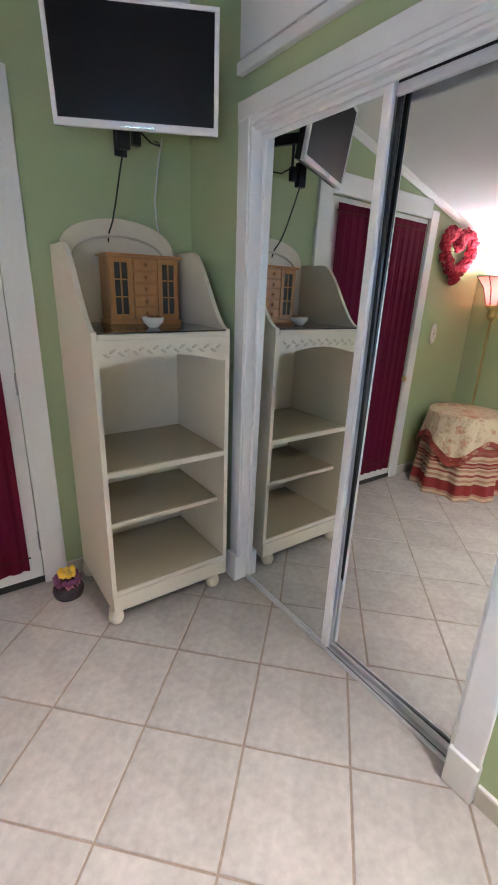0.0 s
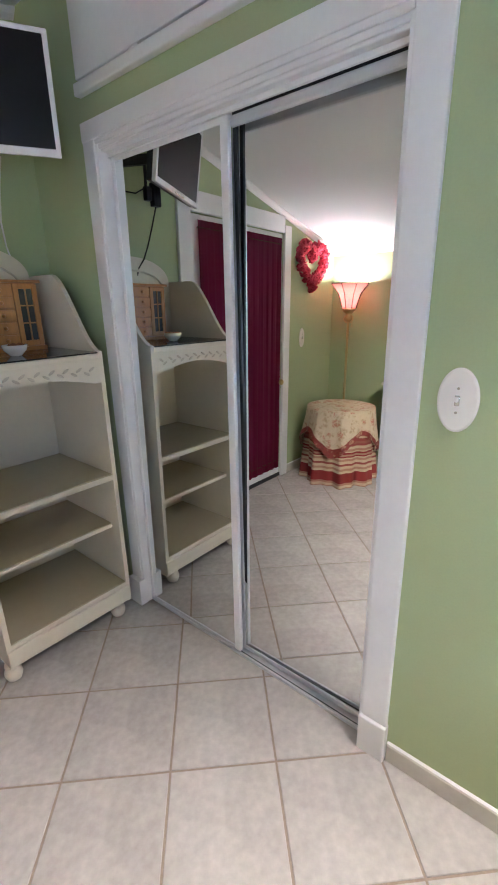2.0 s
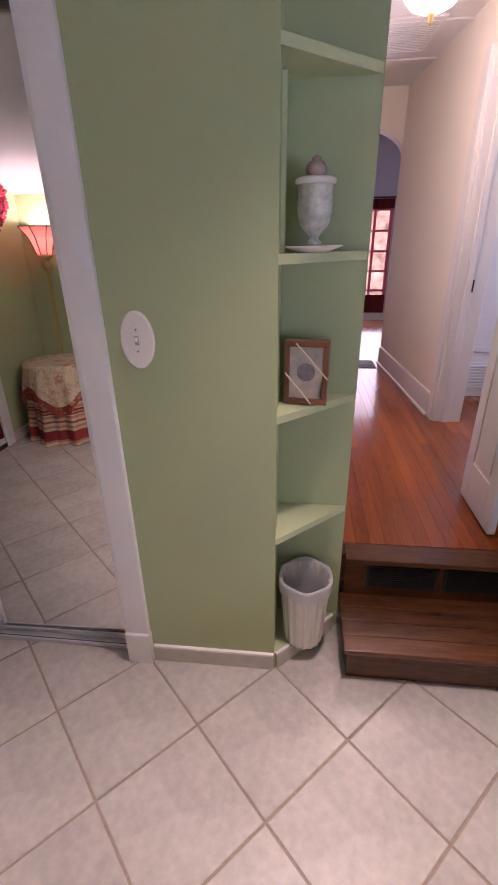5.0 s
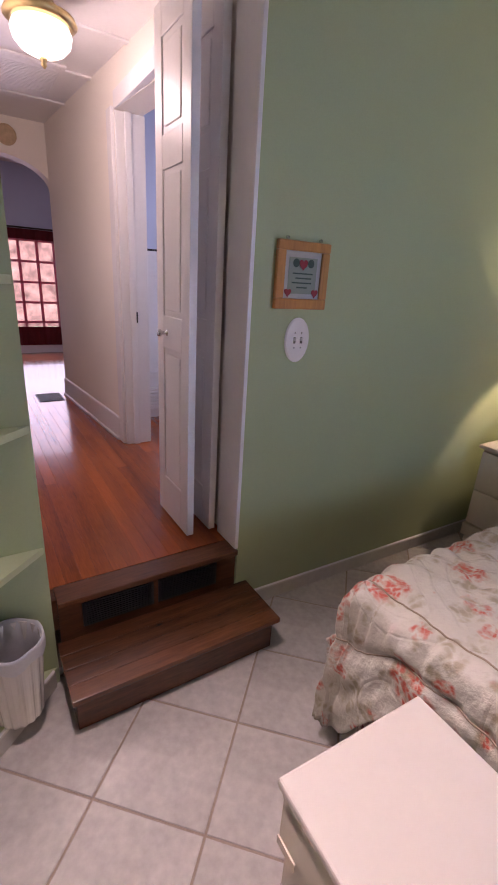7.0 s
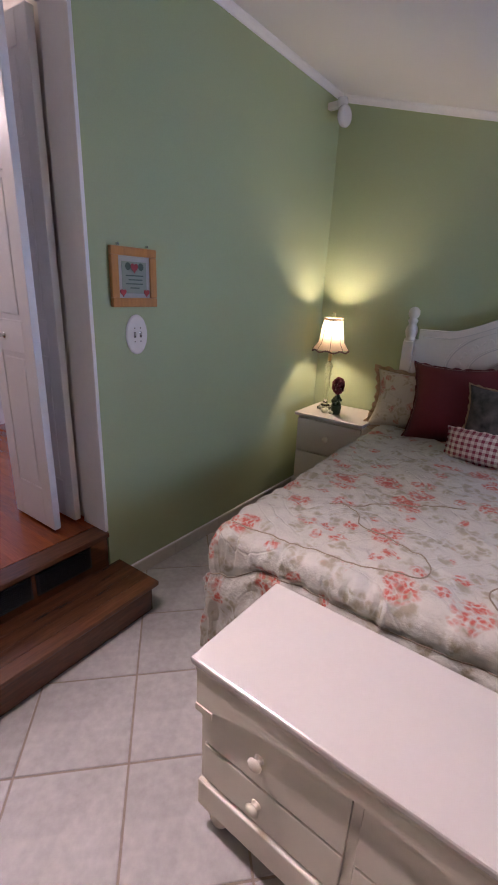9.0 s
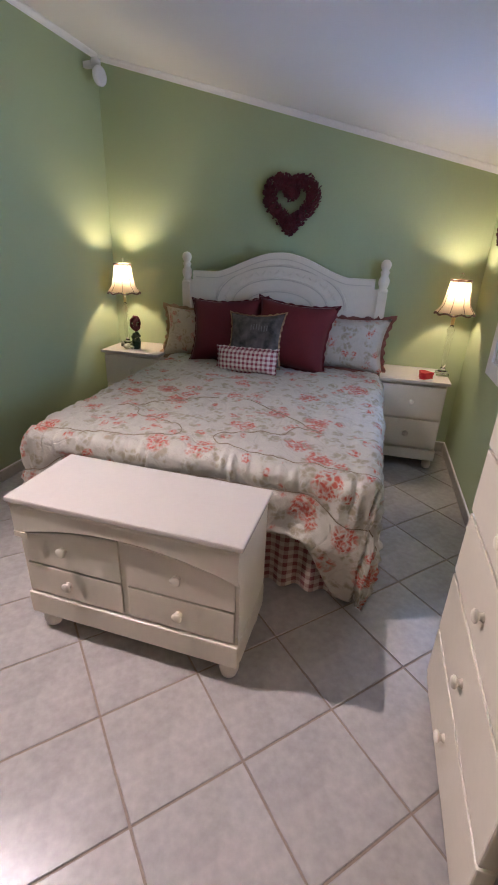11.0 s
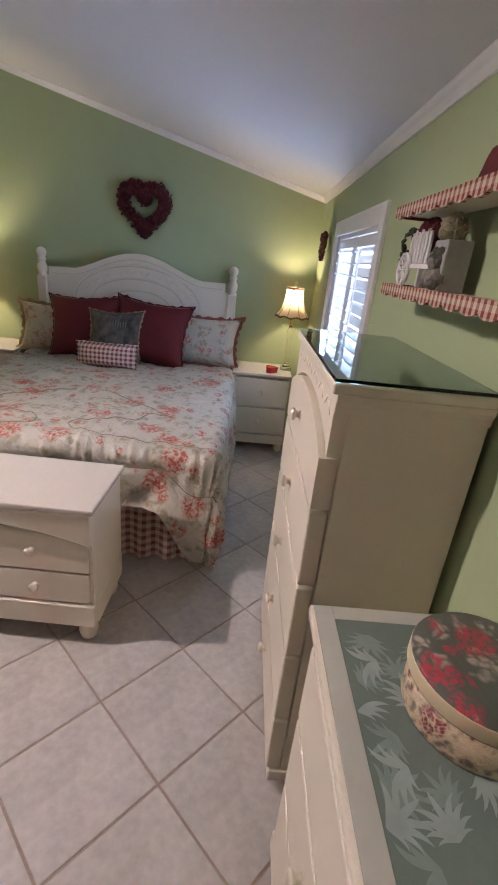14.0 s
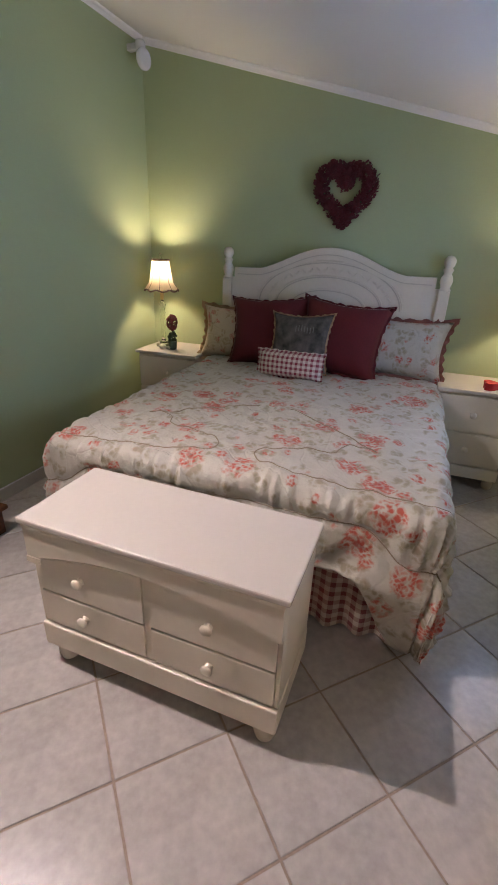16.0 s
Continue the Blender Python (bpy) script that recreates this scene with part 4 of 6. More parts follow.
part("bowl", lathe(bmesh.new(), [(0.022, 0.018), (0.024, 0.024), (0.012, 0.034), (0.018, 0.044), (0.040, 0.066), (0.047, 0.10), (0.046, 0.155), (0.050, 0.160)], n=24), mat("cut_glass", (0.52, 0.54, 0.50), 0.12, 0, 0.35, 60, 34, 0.5, coat=0.5), jar, "", True)
part("lid", lathe(bmesh.new(), [(0.052, 0.160), (0.054, 0.170), (0.048, 0.176), (0.02, 0.178)], n=24), PORCELAIN, jar, "white lid", True)
part("lid_knob", lathe(bmesh.new(), [(0.016, 0.176), (0.026, 0.186), (0.027, 0.198), (0.018, 0.210), (0.010, 0.213), (0.012, 0.219), (0.002, 0.224)], n=18), mat("pink_porcelain", (0.52, 0.38, 0.34), 0.2, 0, 0.15, 40, 20, 0.05), jar, "pink rosebud knob", True)
sf = thing("photo_frame", "small brown wooden photo frame tied with ribbon", "photo frame", "", "", (-0.178, 0.372, 1.046), -8)
DKWOOD = mat("brown_frame_wood", (0.20, 0.075, 0.035), 0.4, 0, 0.25, 30, 6, 0.1)
for b in ((-0.066, 0.066, 0.0, 0.018), (-0.066, 0.066, 0.178, 0.196)):
    part("frame_bar", Box(b[0], b[1], -0.012, 0.03, b[2], b[3], 0.003), DKWOOD, sf)
for b in ((-0.066, -0.05), (0.05, 0.066)):
    part("frame_bar", Box(b[0], b[1], -0.0115, 0.03, 0.018, 0.178, 0.003), DKWOOD, sf)
part("backing", Box(-0.05, 0.05, 0.0, 0.006, 0.018, 0.178), mat("old_print", (0.45, 0.40, 0.36), 0.7, 0, 0.25, 24, 30, 0.1), sf)
part("oval_motif", lathe(bmesh.new(), [(0.028, 0.0), (0.027, -0.002), (0.012, -0.003)], 0, 0, 0.10, 20, "y"), mat("faded_ink", (0.20, 0.18, 0.20), 0.7, 0, 0.4, 60, 30, 0.1), sf)
RIB = mat("cream_ribbon", (0.62, 0.52, 0.44), 0.4, 0, 0.05, 60, 9, 0.05)
for a, b in (((-0.062, 0.10), (0.02, 0.004)), ((-0.03, 0.190), (0.066, 0.085))):
    d = Vector((b[0] - a[0], 0, b[1] - a[1]))
    bm = bmesh.new()
    bmesh.ops.create_cube(bm, size=1, matrix=Matrix.Translation(((a[0] + b[0]) / 2, -0.0145, (a[1] + b[1]) / 2)) @ d.to_track_quat("X", "Y").to_matrix().to_4x4() @ Matrix.Diagonal((d.length, 0.003, 0.010, 1)))
    part("ribbon", bm, RIB, sf, "cream ribbon")
bin_ = thing("waste_basket", "white ribbed waste basket with a plastic liner", "waste basket", "", "", (-0.150, 0.352, 0.073))
bm = bmesh.new()
n = 64
rows = []
for r, z in ((0.070, 0.0), (0.073, 0.01), (0.092, 0.29), (0.094, 0.30), (0.088, 0.30), (0.072, 0.03)):
    rows.append([bm.verts.new(((r + (0.0022 if i % 4 < 2 else -0.0012)) * math.cos(2 * math.pi * i / n), (r + (0.0022 if i % 4 < 2 else -0.0012)) * math.sin(2 * math.pi * i / n), z)) for i in range(n)])
for a, b in zip(rows, rows[1:]):
    for i in range(n):
        bm.faces.new((a[i], a[(i + 1) % n], b[(i + 1) % n], b[i]))
bm.faces.new(rows[0][::-1])
bm.faces.new(rows[-1])
part("basket", bm, PORCELAIN, bin_)
bm = bmesh.new()
rows = []
rng = random.Random(9)
for r, z, wob in ((0.066, 0.08, 0.004), (0.080, 0.22, 0.004), (0.090, 0.306, 0.002), (0.098, 0.309, 0.002), (0.100, 0.298, 0.002), (0.100, 0.272, 0.004), (0.099, 0.258, 0.004)):
    rows.append([bm.verts.new(((r + wob * math.sin(9 * i * 6.28 / 48 + z * 30) * rng.random()) * math.cos(6.28319 * i / 48), (r + wob * math.sin(7 * i * 6.28 / 48) * rng.random()) * math.sin(6.28319 * i / 48), z + wob * 2.2 * math.sin(5 * i * 6.28 / 48))) for i in range(48)])
for a, b in zip(rows, rows[1:]):
    for i in range(48):
        bm.faces.new((a[i], a[(i + 1) % 48], b[(i + 1) % 48], b[i]))
LINER = thin("plastic_liner", (0.72, 0.72, 0.74), 0.6, 0.2)
part("liner", bm, LINER, bin_, "crumpled translucent plastic liner", True)

# ---- textiles ----


def floral(name, base, red, leaf, scale, amount):
    """Pale cloth with scattered blooms and leaves and curving quilt stitching."""
    m = mat(name, base, 0.52, 0, 0.07, 30, 3, 0.95)
    t = m.node_tree
    b = t.nodes["Principled BSDF"]
    t.nodes["Bump"].inputs["Distance"].default_value = 0.009
    col = b.inputs["Base Color"].links[0].from_socket
    co = t.nodes.new("ShaderNodeTexCoord")
    ns = t.nodes.new("ShaderNodeTexNoise")
    ns.inputs["Scale"].default_value, ns.inputs["Detail"].default_value = 16, 3
    t.links.new(co.outputs["Object"], ns.inputs["Vector"])
    mixv = t.nodes.new("ShaderNodeMix")
    mixv.data_type = "VECTOR"
    mixv.inputs[0].default_value = 0.06
    t.links.new(co.outputs["Object"], mixv.inputs[4])
    t.links.new(ns.outputs["Color"], mixv.inputs[5])

    def mask(sc, lo, hi, feature="F1", distance_of=None):
        v = t.nodes.new("ShaderNodeTexVoronoi")
        v.inputs["Scale"].default_value = sc
        v.inputs["Randomness"].default_value = 1.0
        t.links.new(mixv.outputs[1], v.inputs["Vector"])
        r = t.nodes.new("ShaderNodeMapRange")
        r.inputs["From Min"].default_value, r.inputs["From Max"].default_value = lo, hi
        r.inputs["To Min"].default_value, r.inputs["To Max"].default_value = 1, 0
        t.links.new(v.outputs["Distance"], r.inputs[0])
        return r.outputs[0]

    def mul(a, c):
        n = t.nodes.new("ShaderNodeMath")
        n.operation = "MULTIPLY"
        t.links.new(a, n.inputs[0])
        if hasattr(c, "links"):
            t.links.new(c, n.inputs[1])
        else:
            n.inputs[1].default_value = c
        return n.outputs[0]

    def over(colour_socket, colour, fac):
        mx = t.nodes.new("ShaderNodeMix")
        mx.data_type = "RGBA"
        t.links.new(fac, mx.inputs[0])
        t.links.new(colour_socket, mx.inputs[6])
        mx.inputs[7].default_value = (*colour, 1)
        return mx.outputs[2]

    petals = mask(scale * 12, 0.30, 0.75)
    bloom = mask(scale, 0.27, 0.35)
    small = mask(scale * 1.9, 0.20, 0.29)
    leaves = mask(scale * 2.6, 0.36, 0.52)
    vein = mask(scale * 7, 0.30, 0.70)
    col = over(col, leaf, mul(mul(leaves, vein), 0.75))
    col = over(col, red, mul(mul(small, petals), amount))
    col = over(col, red, mul(mul(bloom, petals), amount))
    heart = mask(scale, 0.08, 0.20)
    col = over(col, (red[0] * 0.75, red[1] * 0.35, red[2] * 0.3), mul(mul(heart, vein), 0.8 * amount))
    t.links.new(col, b.inputs["Base Color"])
    q = t.nodes.new("ShaderNodeTexNoise")
    q.inputs["Scale"].default_value, q.inputs["Detail"].default_value = 3.0, 0.0
    t.links.new(co.outputs["Object"], q.inputs["Vector"])
    mu = t.nodes.new("ShaderNodeMath")
    mu.operation, mu.inputs[1].default_value = "MULTIPLY", 9.0
    t.links.new(q.outputs[0], mu.inputs[0])
    pp = t.nodes.new("ShaderNodeMath")
    pp.operation, pp.inputs[1].default_value = "PINGPONG", 0.5
    t.links.new(mu.outputs[0], pp.inputs[0])
    rr = t.nodes.new("ShaderNodeMapRange")
    rr.inputs["From Min"].default_value, rr.inputs["From Max"].default_value = 0.0, 0.10
    t.links.new(pp.outputs[0], rr.inputs[0])
    b2 = t.nodes.new("ShaderNodeBump")
    b2.inputs["Strength"].default_value, b2.inputs["Distance"].default_value = 0.35, 0.006
    t.links.new(rr.outputs[0], b2.inputs["Height"])
    t.links.new(b.inputs["Normal"].links[0].from_socket, b2.inputs["Normal"])
    t.links.new(b2.outputs[0], b.inputs["Normal"])
    return m


def plaid(name, light, dark, period, axes=(0, 2), weights=(0.5, 0.5)):
    """A woven check: two families of stripes."""
    m = mat(name, light, 0.85, 0, 0.05, 200, 5, 0.2)
    t = m.node_tree
    b = t.nodes["Principled BSDF"]
    co, sep = t.nodes.new("ShaderNodeTexCoord"), t.nodes.new("ShaderNodeSeparateXYZ")
    t.links.new(co.outputs["Object"], sep.inputs[0])
    outs = []
    for ax, wgt in zip(axes, weights):
        mu = t.nodes.new("ShaderNodeMath")
        mu.operation, mu.inputs[1].default_value = "PINGPONG", period
        t.links.new(sep.outputs[ax], mu.inputs[0])
        lt = t.nodes.new("ShaderNodeMath")
        lt.operation, lt.inputs[1].default_value = "LESS_THAN", period * 0.48
        t.links.new(mu.outputs[0], lt.inputs[0])
        sc = t.nodes.new("ShaderNodeMath")
        sc.operation, sc.inputs[1].default_value = "MULTIPLY", wgt
        t.links.new(lt.outputs[0], sc.inputs[0])
        outs.append(sc.outputs[0])
    add = outs[0]
    if len(outs) > 1:
        an = t.nodes.new("ShaderNodeMath")
        an.operation = "ADD"
        t.links.new(outs[0], an.inputs[0])
        t.links.new(outs[1], an.inputs[1])
        add = an.outputs[0]
    mx = t.nodes.new("ShaderNodeMix")
    mx.data_type = "RGBA"
    t.links.new(add, mx.inputs[0])
    t.links.new(b.inputs["Base Color"].links[0].from_socket, mx.inputs[6])
    mx.inputs[7].default_value = (*dark, 1)
    t.links.new(mx.outputs[2], b.inputs["Base Color"])
    return m


QUILT = floral("floral_quilt_cloth", (0.455, 0.43, 0.365), (0.44, 0.085, 0.05), (0.245, 0.20, 0.115), 5.1, 1.0)
SHAM = floral("floral_sham_cloth", (0.54, 0.45, 0.32), (0.48, 0.12, 0.08), (0.36, 0.26, 0.14), 6.5, 0.9)
SKIRT = plaid("plaid_bed_skirt", (0.50, 0.42, 0.34), (0.20, 0.06, 0.06), 0.022, (1, 2))
PLAID = plaid("red_check_cloth", (0.66, 0.56, 0.48), (0.24, 0.03, 0.05), 0.016, (0, 2))

# bed
HX = 2.685
bed = thing("bed", "cream painted wooden bed with an arched headboard", "bed")
for y in (-0.258, -1.785):
    part("post", Box(HX - 0.035, HX + 0.035, y - 0.035, y + 0.035, 0.0, 1.225, 0.005), CREAM, bed)
    part("finial", lathe(bmesh.new(), [(0.036, 1.225), (0.038, 1.235), (0.028, 1.245), (0.034, 1.262), (0.040, 1.285), (0.036, 1.31), (0.024, 1.33), (0.028, 1.345), (0.034, 1.355), (0.022, 1.368), (0.030, 1.378), (0.037, 1.40), (0.034, 1.42), (0.020, 1.436), (0.003, 1.441)], HX, y, 0, 20), CREAM, bed, "turned finial", True)


def hb_z(y):
    """Height of the headboard's top edge."""
    u = abs(y + 1.02)
    if u > 0.52:
        return 1.305
    return 1.305 + 0.155 * (0.5 + 0.5 * math.cos(math.pi * u / 0.52)) ** 0.75


ys = [-0.293 - (1.75 - 0.293) * k / 60 for k in range(61)]
part("headboard_panel", prism(bmesh.new(), [(ys[0], 0.5)] + [(y, min(hb_z(y) - 0.07, 1.39)) for y in ys] + [(ys[-1], 0.5)], HX - 0.008, HX + 0.016, "x"), CREAM, bed)
part("top_rail", prism(bmesh.new(), [(y, hb_z(y)) for y in ys[1:-1]] + [(y, hb_z(y) - 0.075) for y in ys[1:-1]][::-1], HX - 0.026, HX + 0.026, "x"), CREAM, bed)
part("bead", tube(bmesh.new(), [(HX - 0.026, y, hb_z(y) - 0.045) for y in ys[2:-2]], 0.003, 6), CARVESHADE, bed)
for a_, b_, rad in ((0.52, 0.300, 0.007), (0.385, 0.205, 0.007), (0.27, 0.115, 0.006)):
    part("arch_bead", tube(bmesh.new(), [(HX - 0.010, -1.02 + a_ * math.cos(math.pi * k / 36), 1.075 + b_ * math.sin(math.pi * k / 36)) for k in range(37)], rad, 6), CREAM, bed)
# darker raised lines paint the shade of grooves inside the arch beads
for a_, b_ in ((0.505, 0.288), (0.372, 0.195), (0.258, 0.106)):
    part("arch_shade_line", tube(bmesh.new(), [(HX - 0.007, -1.02 + a_ * math.cos(math.pi * k / 36), 1.075 + b_ * math.sin(math.pi * k / 36)) for k in range(37)], 0.004, 5), CARVESHADE, bed)
rng = random.Random(11)
for k in range(26):
    a = math.pi * (k + 0.5) / 26
    yy, zz = -1.02 + 0.445 * math.cos(a), 1.075 + 0.248 * math.sin(a)
    bm = bmesh.new()
    bmesh.ops.create_uvsphere(bm, u_segments=8, v_segments=4, radius=1, matrix=pose(HX - 0.008, yy, zz, 40 if k % 2 else -40, 0, 0) @ Matrix.Diagonal((0.003, 0.018, 0.008, 1)))
    part("carved_leaf", bm, CREAM, bed, "", True)
part("mattress", Box(0.84, HX - 0.04, -1.77, -0.27, 0.30, 0.60, 0.05), mat("white_ticking", (0.7, 0.68, 0.64), 0.8), bed)
bm = bmesh.new()
rows = []
pts = []
for k in range(261):
    u = k / 260
    if u < 0.36:
        p, nrm = (2.5 - u / 0.36 * 1.66, -0.262), (0, 1)
    elif u < 0.64:
        p, nrm = (0.84, -0.262 - (u - 0.36) / 0.28 * 1.516), (-1, 0)
    else:
        p, nrm = (0.84 + (u - 0.64) / 0.36 * 1.66, -1.778), (0, -1)
    pts.append((p, nrm, u))
for z, f in ((0.36, 0.0), (0.2, 0.6), (0.012, 1.0)):
    rows.append([bm.verts.new((p[0] + n_[0] * (0.01 + f * 0.022 * math.sin(u * 260) + 0.012 * f), p[1] + n_[1] * (0.01 + f * 0.022 * math.sin(u * 260) + 0.012 * f), z)) for p, n_, u in pts])
for a, b in zip(rows, rows[1:]):
    for i in range(260):
        bm.faces.new((a[i], a[i + 1], b[i + 1], b[i]))
part("bed_skirt", bm, SKIRT, bed, "gathered red and cream plaid bed skirt", True)


BED_L, BED_W, BED_TOP = 1.72, 0.785, 0.650


def quilt_point(s_, v):
    """A place on the comforter: s_ metres down from the pillows, v metres across."""
    rr, xh, yc = 0.060, 2.52, -1.02
    stretch_ = 1 + 0.85 * smooth01((-v - 0.54) / 0.20) + 0.75 * smooth01((v - 0.58) / 0.20)
    ds, dv = max(0.0, s_ - BED_L) * stretch_, max(0.0, abs(v) - BED_W)
    sg = 1 if v > 0 else -1
    drop = (ds ** 6 + dv ** 6) ** (1 / 6)
    px, py = xh - min(s_, BED_L), yc + max(-BED_W, min(BED_W, v))
    hyp = math.hypot(ds, dv)
    nx, ny = (-ds / hyp, sg * dv / hyp) if hyp > 1e-6 else (0, 0)
    arc_l = rr * math.pi / 2
    if drop < arc_l:
        out, down = rr * math.sin(drop / rr), rr * (1 - math.cos(drop / rr))
    else:
        out, down = rr, rr + (drop - arc_l)
    hang = max(0.0, drop - 0.03)
    along = (v if ds > dv else s_) + 0.3 * noise.noise((s_ * 2, v * 2, 3))
    fold = math.sin(along * 17) * 0.6 + math.sin(along * 31 + 1.0) * 0.4
    out += 0.022 * min(1, hang / 0.3) + 0.020 * fold * min(1, hang / 0.25)
    puff = 0.018 * noise.noise((s_ * 3.2, v * 3.2, 0.5)) + 0.013 * noise.noise((s_ * 9, v * 9, 2.0)) + 0.008 * noise.noise((s_ * 19, v * 24, 7.0))
    ridge = -0.013 * math.exp(-((s_ - BED_L - 0.13) / 0.014) ** 2)
    edge = math.exp(-((s_ - BED_L - 0.065) / 0.055) ** 2)
    gather = 0.0105 * edge * (0.6 + noise.noise((v * 6, 2, 4))) * (math.sin(v * 96 + 6 * noise.noise((v * 5, s_ * 3, 1))) + 0.6 * math.sin(v * 171 + 5 * noise.noise((v * 7, s_ * 4, 5))))
    side_edge = math.exp(-((abs(v) - BED_W - 0.03) / 0.10) ** 2) * (1 - edge)
    gather += 0.009 * side_edge * math.sin(s_ * 70 + 4 * noise.noise((s_ * 5, v * 3, 9)))
    bulge = puff + ridge + gather
    crown_ = 0.03 * (1 - (v / (BED_W + 0.3)) ** 2)
    z = BED_TOP + crown_ * max(0, 1 - drop / 0.2) - down
    k = min(1, drop / arc_l)
    return Vector((px + nx * (out + bulge * k), py + ny * (out + bulge * k), max(0.014, z + bulge * (1 - 0.8 * k))))


def comforter():
    foot, side_l, side_r, ns_, nv = 0.33, 0.55, 0.58, 210, 250
    bm = bmesh.new()
    grid = [[bm.verts.new(quilt_point((BED_L + foot) * i / ns_, -(BED_W + side_r) + (2 * BED_W + side_r + side_l) * j / nv)) for j in range(nv + 1)] for i in range(ns_ + 1)]
    for a, b in zip(grid, grid[1:]):
        for j in range(nv):
            bm.faces.new((a[j], a[j + 1], b[j + 1], b[j]))
    bmesh.ops.recalc_face_normals(bm, faces=bm.faces)
    return bm


def scroll_line(sgn):
    """Stitching that runs along the foot edge and curls back in a scroll."""
    line = [(BED_L - 0.02, sgn * (BED_W + 0.30 - 0.03 * k)) for k in range(24)]
    line += [(BED_L - 0.02 - 0.03 * k / 4, sgn * (0.365 - 0.045 * k)) for k in range(5)]
    line += [(BED_L - 0.13 + 0.085 * math.cos(0.5 + 2.6 * k / 12), sgn * (0.17 - 0.085 * math.sin(0.5 + 2.6 * k / 12))) for k in range(13)]
    line += [(BED_L - 0.215 - 0.010 * k, sgn * (0.145 + 0.035 * k)) for k in range(1, 8)]
    line += [(BED_L - 0.30 - 0.085 * math.sin(0.30 * k), sgn * (0.40 + 0.085 * (1 - math.cos(0.30 * k)))) for k in range(1, 9)]
    line += [(BED_L - 0.36 - 0.05 * k, sgn * (0.53 - 0.04 * k - 0.004 * k * k)) for k in range(1, 8)]
    return line


def smooth_line(line, n=3):
    """The same stitching drawn with more points."""
    out = []
    for a, b in zip(line, line[1:]):
        out += [quilt_point(a[0] + (b[0] - a[0]) * k / n, a[1] + (b[1] - a[1]) * k / n) + Vector((-0.001, 0, 0.0015)) for k in range(n)]
    return out


quilt = part("comforter", comforter(), QUILT, None, "pale quilted comforter with coral flowers draped over the bed", True)
PIPING = mat("tan_piping", (0.26, 0.20, 0.14), 0.8)
for line in (scroll_line(1), scroll_line(-1), [(BED_L + 0.13, -1.25 + 0.03 * k) for k in range(83)]):
    part("piping", tube(bmesh.new(), smooth_line(line), 0.0026, 6), PIPING, quilt, "tan piping cord", True)
tagged(quilt, "", "comforter")
mod = quilt.modifiers.new("thickness", "SOLIDIFY")
mod.thickness = 0.014


def cushion(name, label, w, h, t, cloth, m, ruffle=None, trim_w=0.03, group="", pinch=0.14):
    ob = thing(name, label, "pillow", group)
    ob.matrix_basis = m
    n = 18
    bm = bmesh.new()
    faces_ = []
    for side_ in (1, -1):
        grid = []
        for i in range(n + 1):
            row = []
            for j in range(n + 1):
                u, v = -1 + 2 * i / n, -1 + 2 * j / n
                th = t / 2 * (max(0, 1 - abs(u) ** 3.2) * max(0, 1 - abs(v) ** 3.2)) ** 0.55
                x = w / 2 * u * (1 - pinch * (1 - v * v) * abs(u))
                z = h / 2 + h / 2 * v * (1 - pinch * (1 - u * u) * abs(v))
                wob = 0.010 * noise.noise((u * 2.2 + w * 9, v * 2.2, side_ * 3 + h)) * (1 - max(abs(u), abs(v)) ** 6)
                row.append(bm.verts.new((x, side_ * th + wob, z)))
            grid.append(row)
        for a, b in zip(grid, grid[1:]):
            for j in range(n):
                bm.faces.new((a[j], a[j + 1], b[j + 1], b[j]))
    bmesh.ops.remove_doubles(bm, verts=bm.verts, dist=0.0006)
    bmesh.ops.recalc_face_normals(bm, faces=bm.faces)
    part("cushion_body", bm, cloth, ob, "", True)
    if ruffle:
        bm = bmesh.new()
        inner, outer = [], []
        N = 220
        for k in range(N):
            f = 4 * k / N
            e, q = int(f), f - int(f)
            u, v = ((-1 + 2 * q, -1), (1, -1 + 2 * q), (1 - 2 * q, 1), (-1, 1 - 2 * q))[e]
            x = w / 2 * u * (1 - pinch * (1 - v * v) * abs(u))
            z = h / 2 + h / 2 * v * (1 - pinch * (1 - u * u) * abs(v))
            wave = 0.008 * math.sin(k * 1.1) + 0.004 * math.sin(k * 2.3)
            sc = trim_w * (0.85 + 0.2 * math.sin(k * 0.77))
            inner.append(bm.verts.new((x, 0.004, z)))
            outer.append(bm.verts.new((x + sc * (u if abs(u) > 0.98 else 0), wave, z + sc * (v if abs(v) > 0.98 else 0))))
        for k in range(N):
            bm.faces.new((inner[k], inner[(k + 1) % N], outer[(k + 1) % N], outer[k]))
        part("ruffle", bm, ruffle, ob, "gathered ruffle edge", True)
    return ob


TRIM = mat("tan_ruffle_cloth", (0.34, 0.22, 0.12), 0.9, 0, 0.3, 120, 12, 0.3)
REDRUF = mat("dark_ruffle_cloth", (0.22, 0.08, 0.06), 0.9, 0, 0.3, 120, 12, 0.3)
cushion("pillow_sham", "floral pillow sham with a tan ruffle against the headboard", 0.62, 0.40, 0.17, SHAM, pose(2.50, -0.42, 0.655, 22, 0, 90 + 6), TRIM, 0.03, "pillow shams")
cushion("pillow_sham", "pale floral pillow sham with a dark ruffle", 0.62, 0.42, 0.17, QUILT, pose(2.50, -1.56, 0.655, 24, 0, 90 - 5), REDRUF, 0.03, "pillow shams")
cushion("red_pillow", "plain dark red pillow", 0.60, 0.52, 0.24, RED, pose(2.375, -0.69, 0.655, 26, 4, 90 + 3), RED, 0.012, "red pillows")
cushion("red_pillow", "plain dark red pillow with scalloped edge", 0.60, 0.52, 0.24, RED, pose(2.350, -1.15, 0.655, 24, -4, 90 - 4), RED, 0.016, "red pillows")
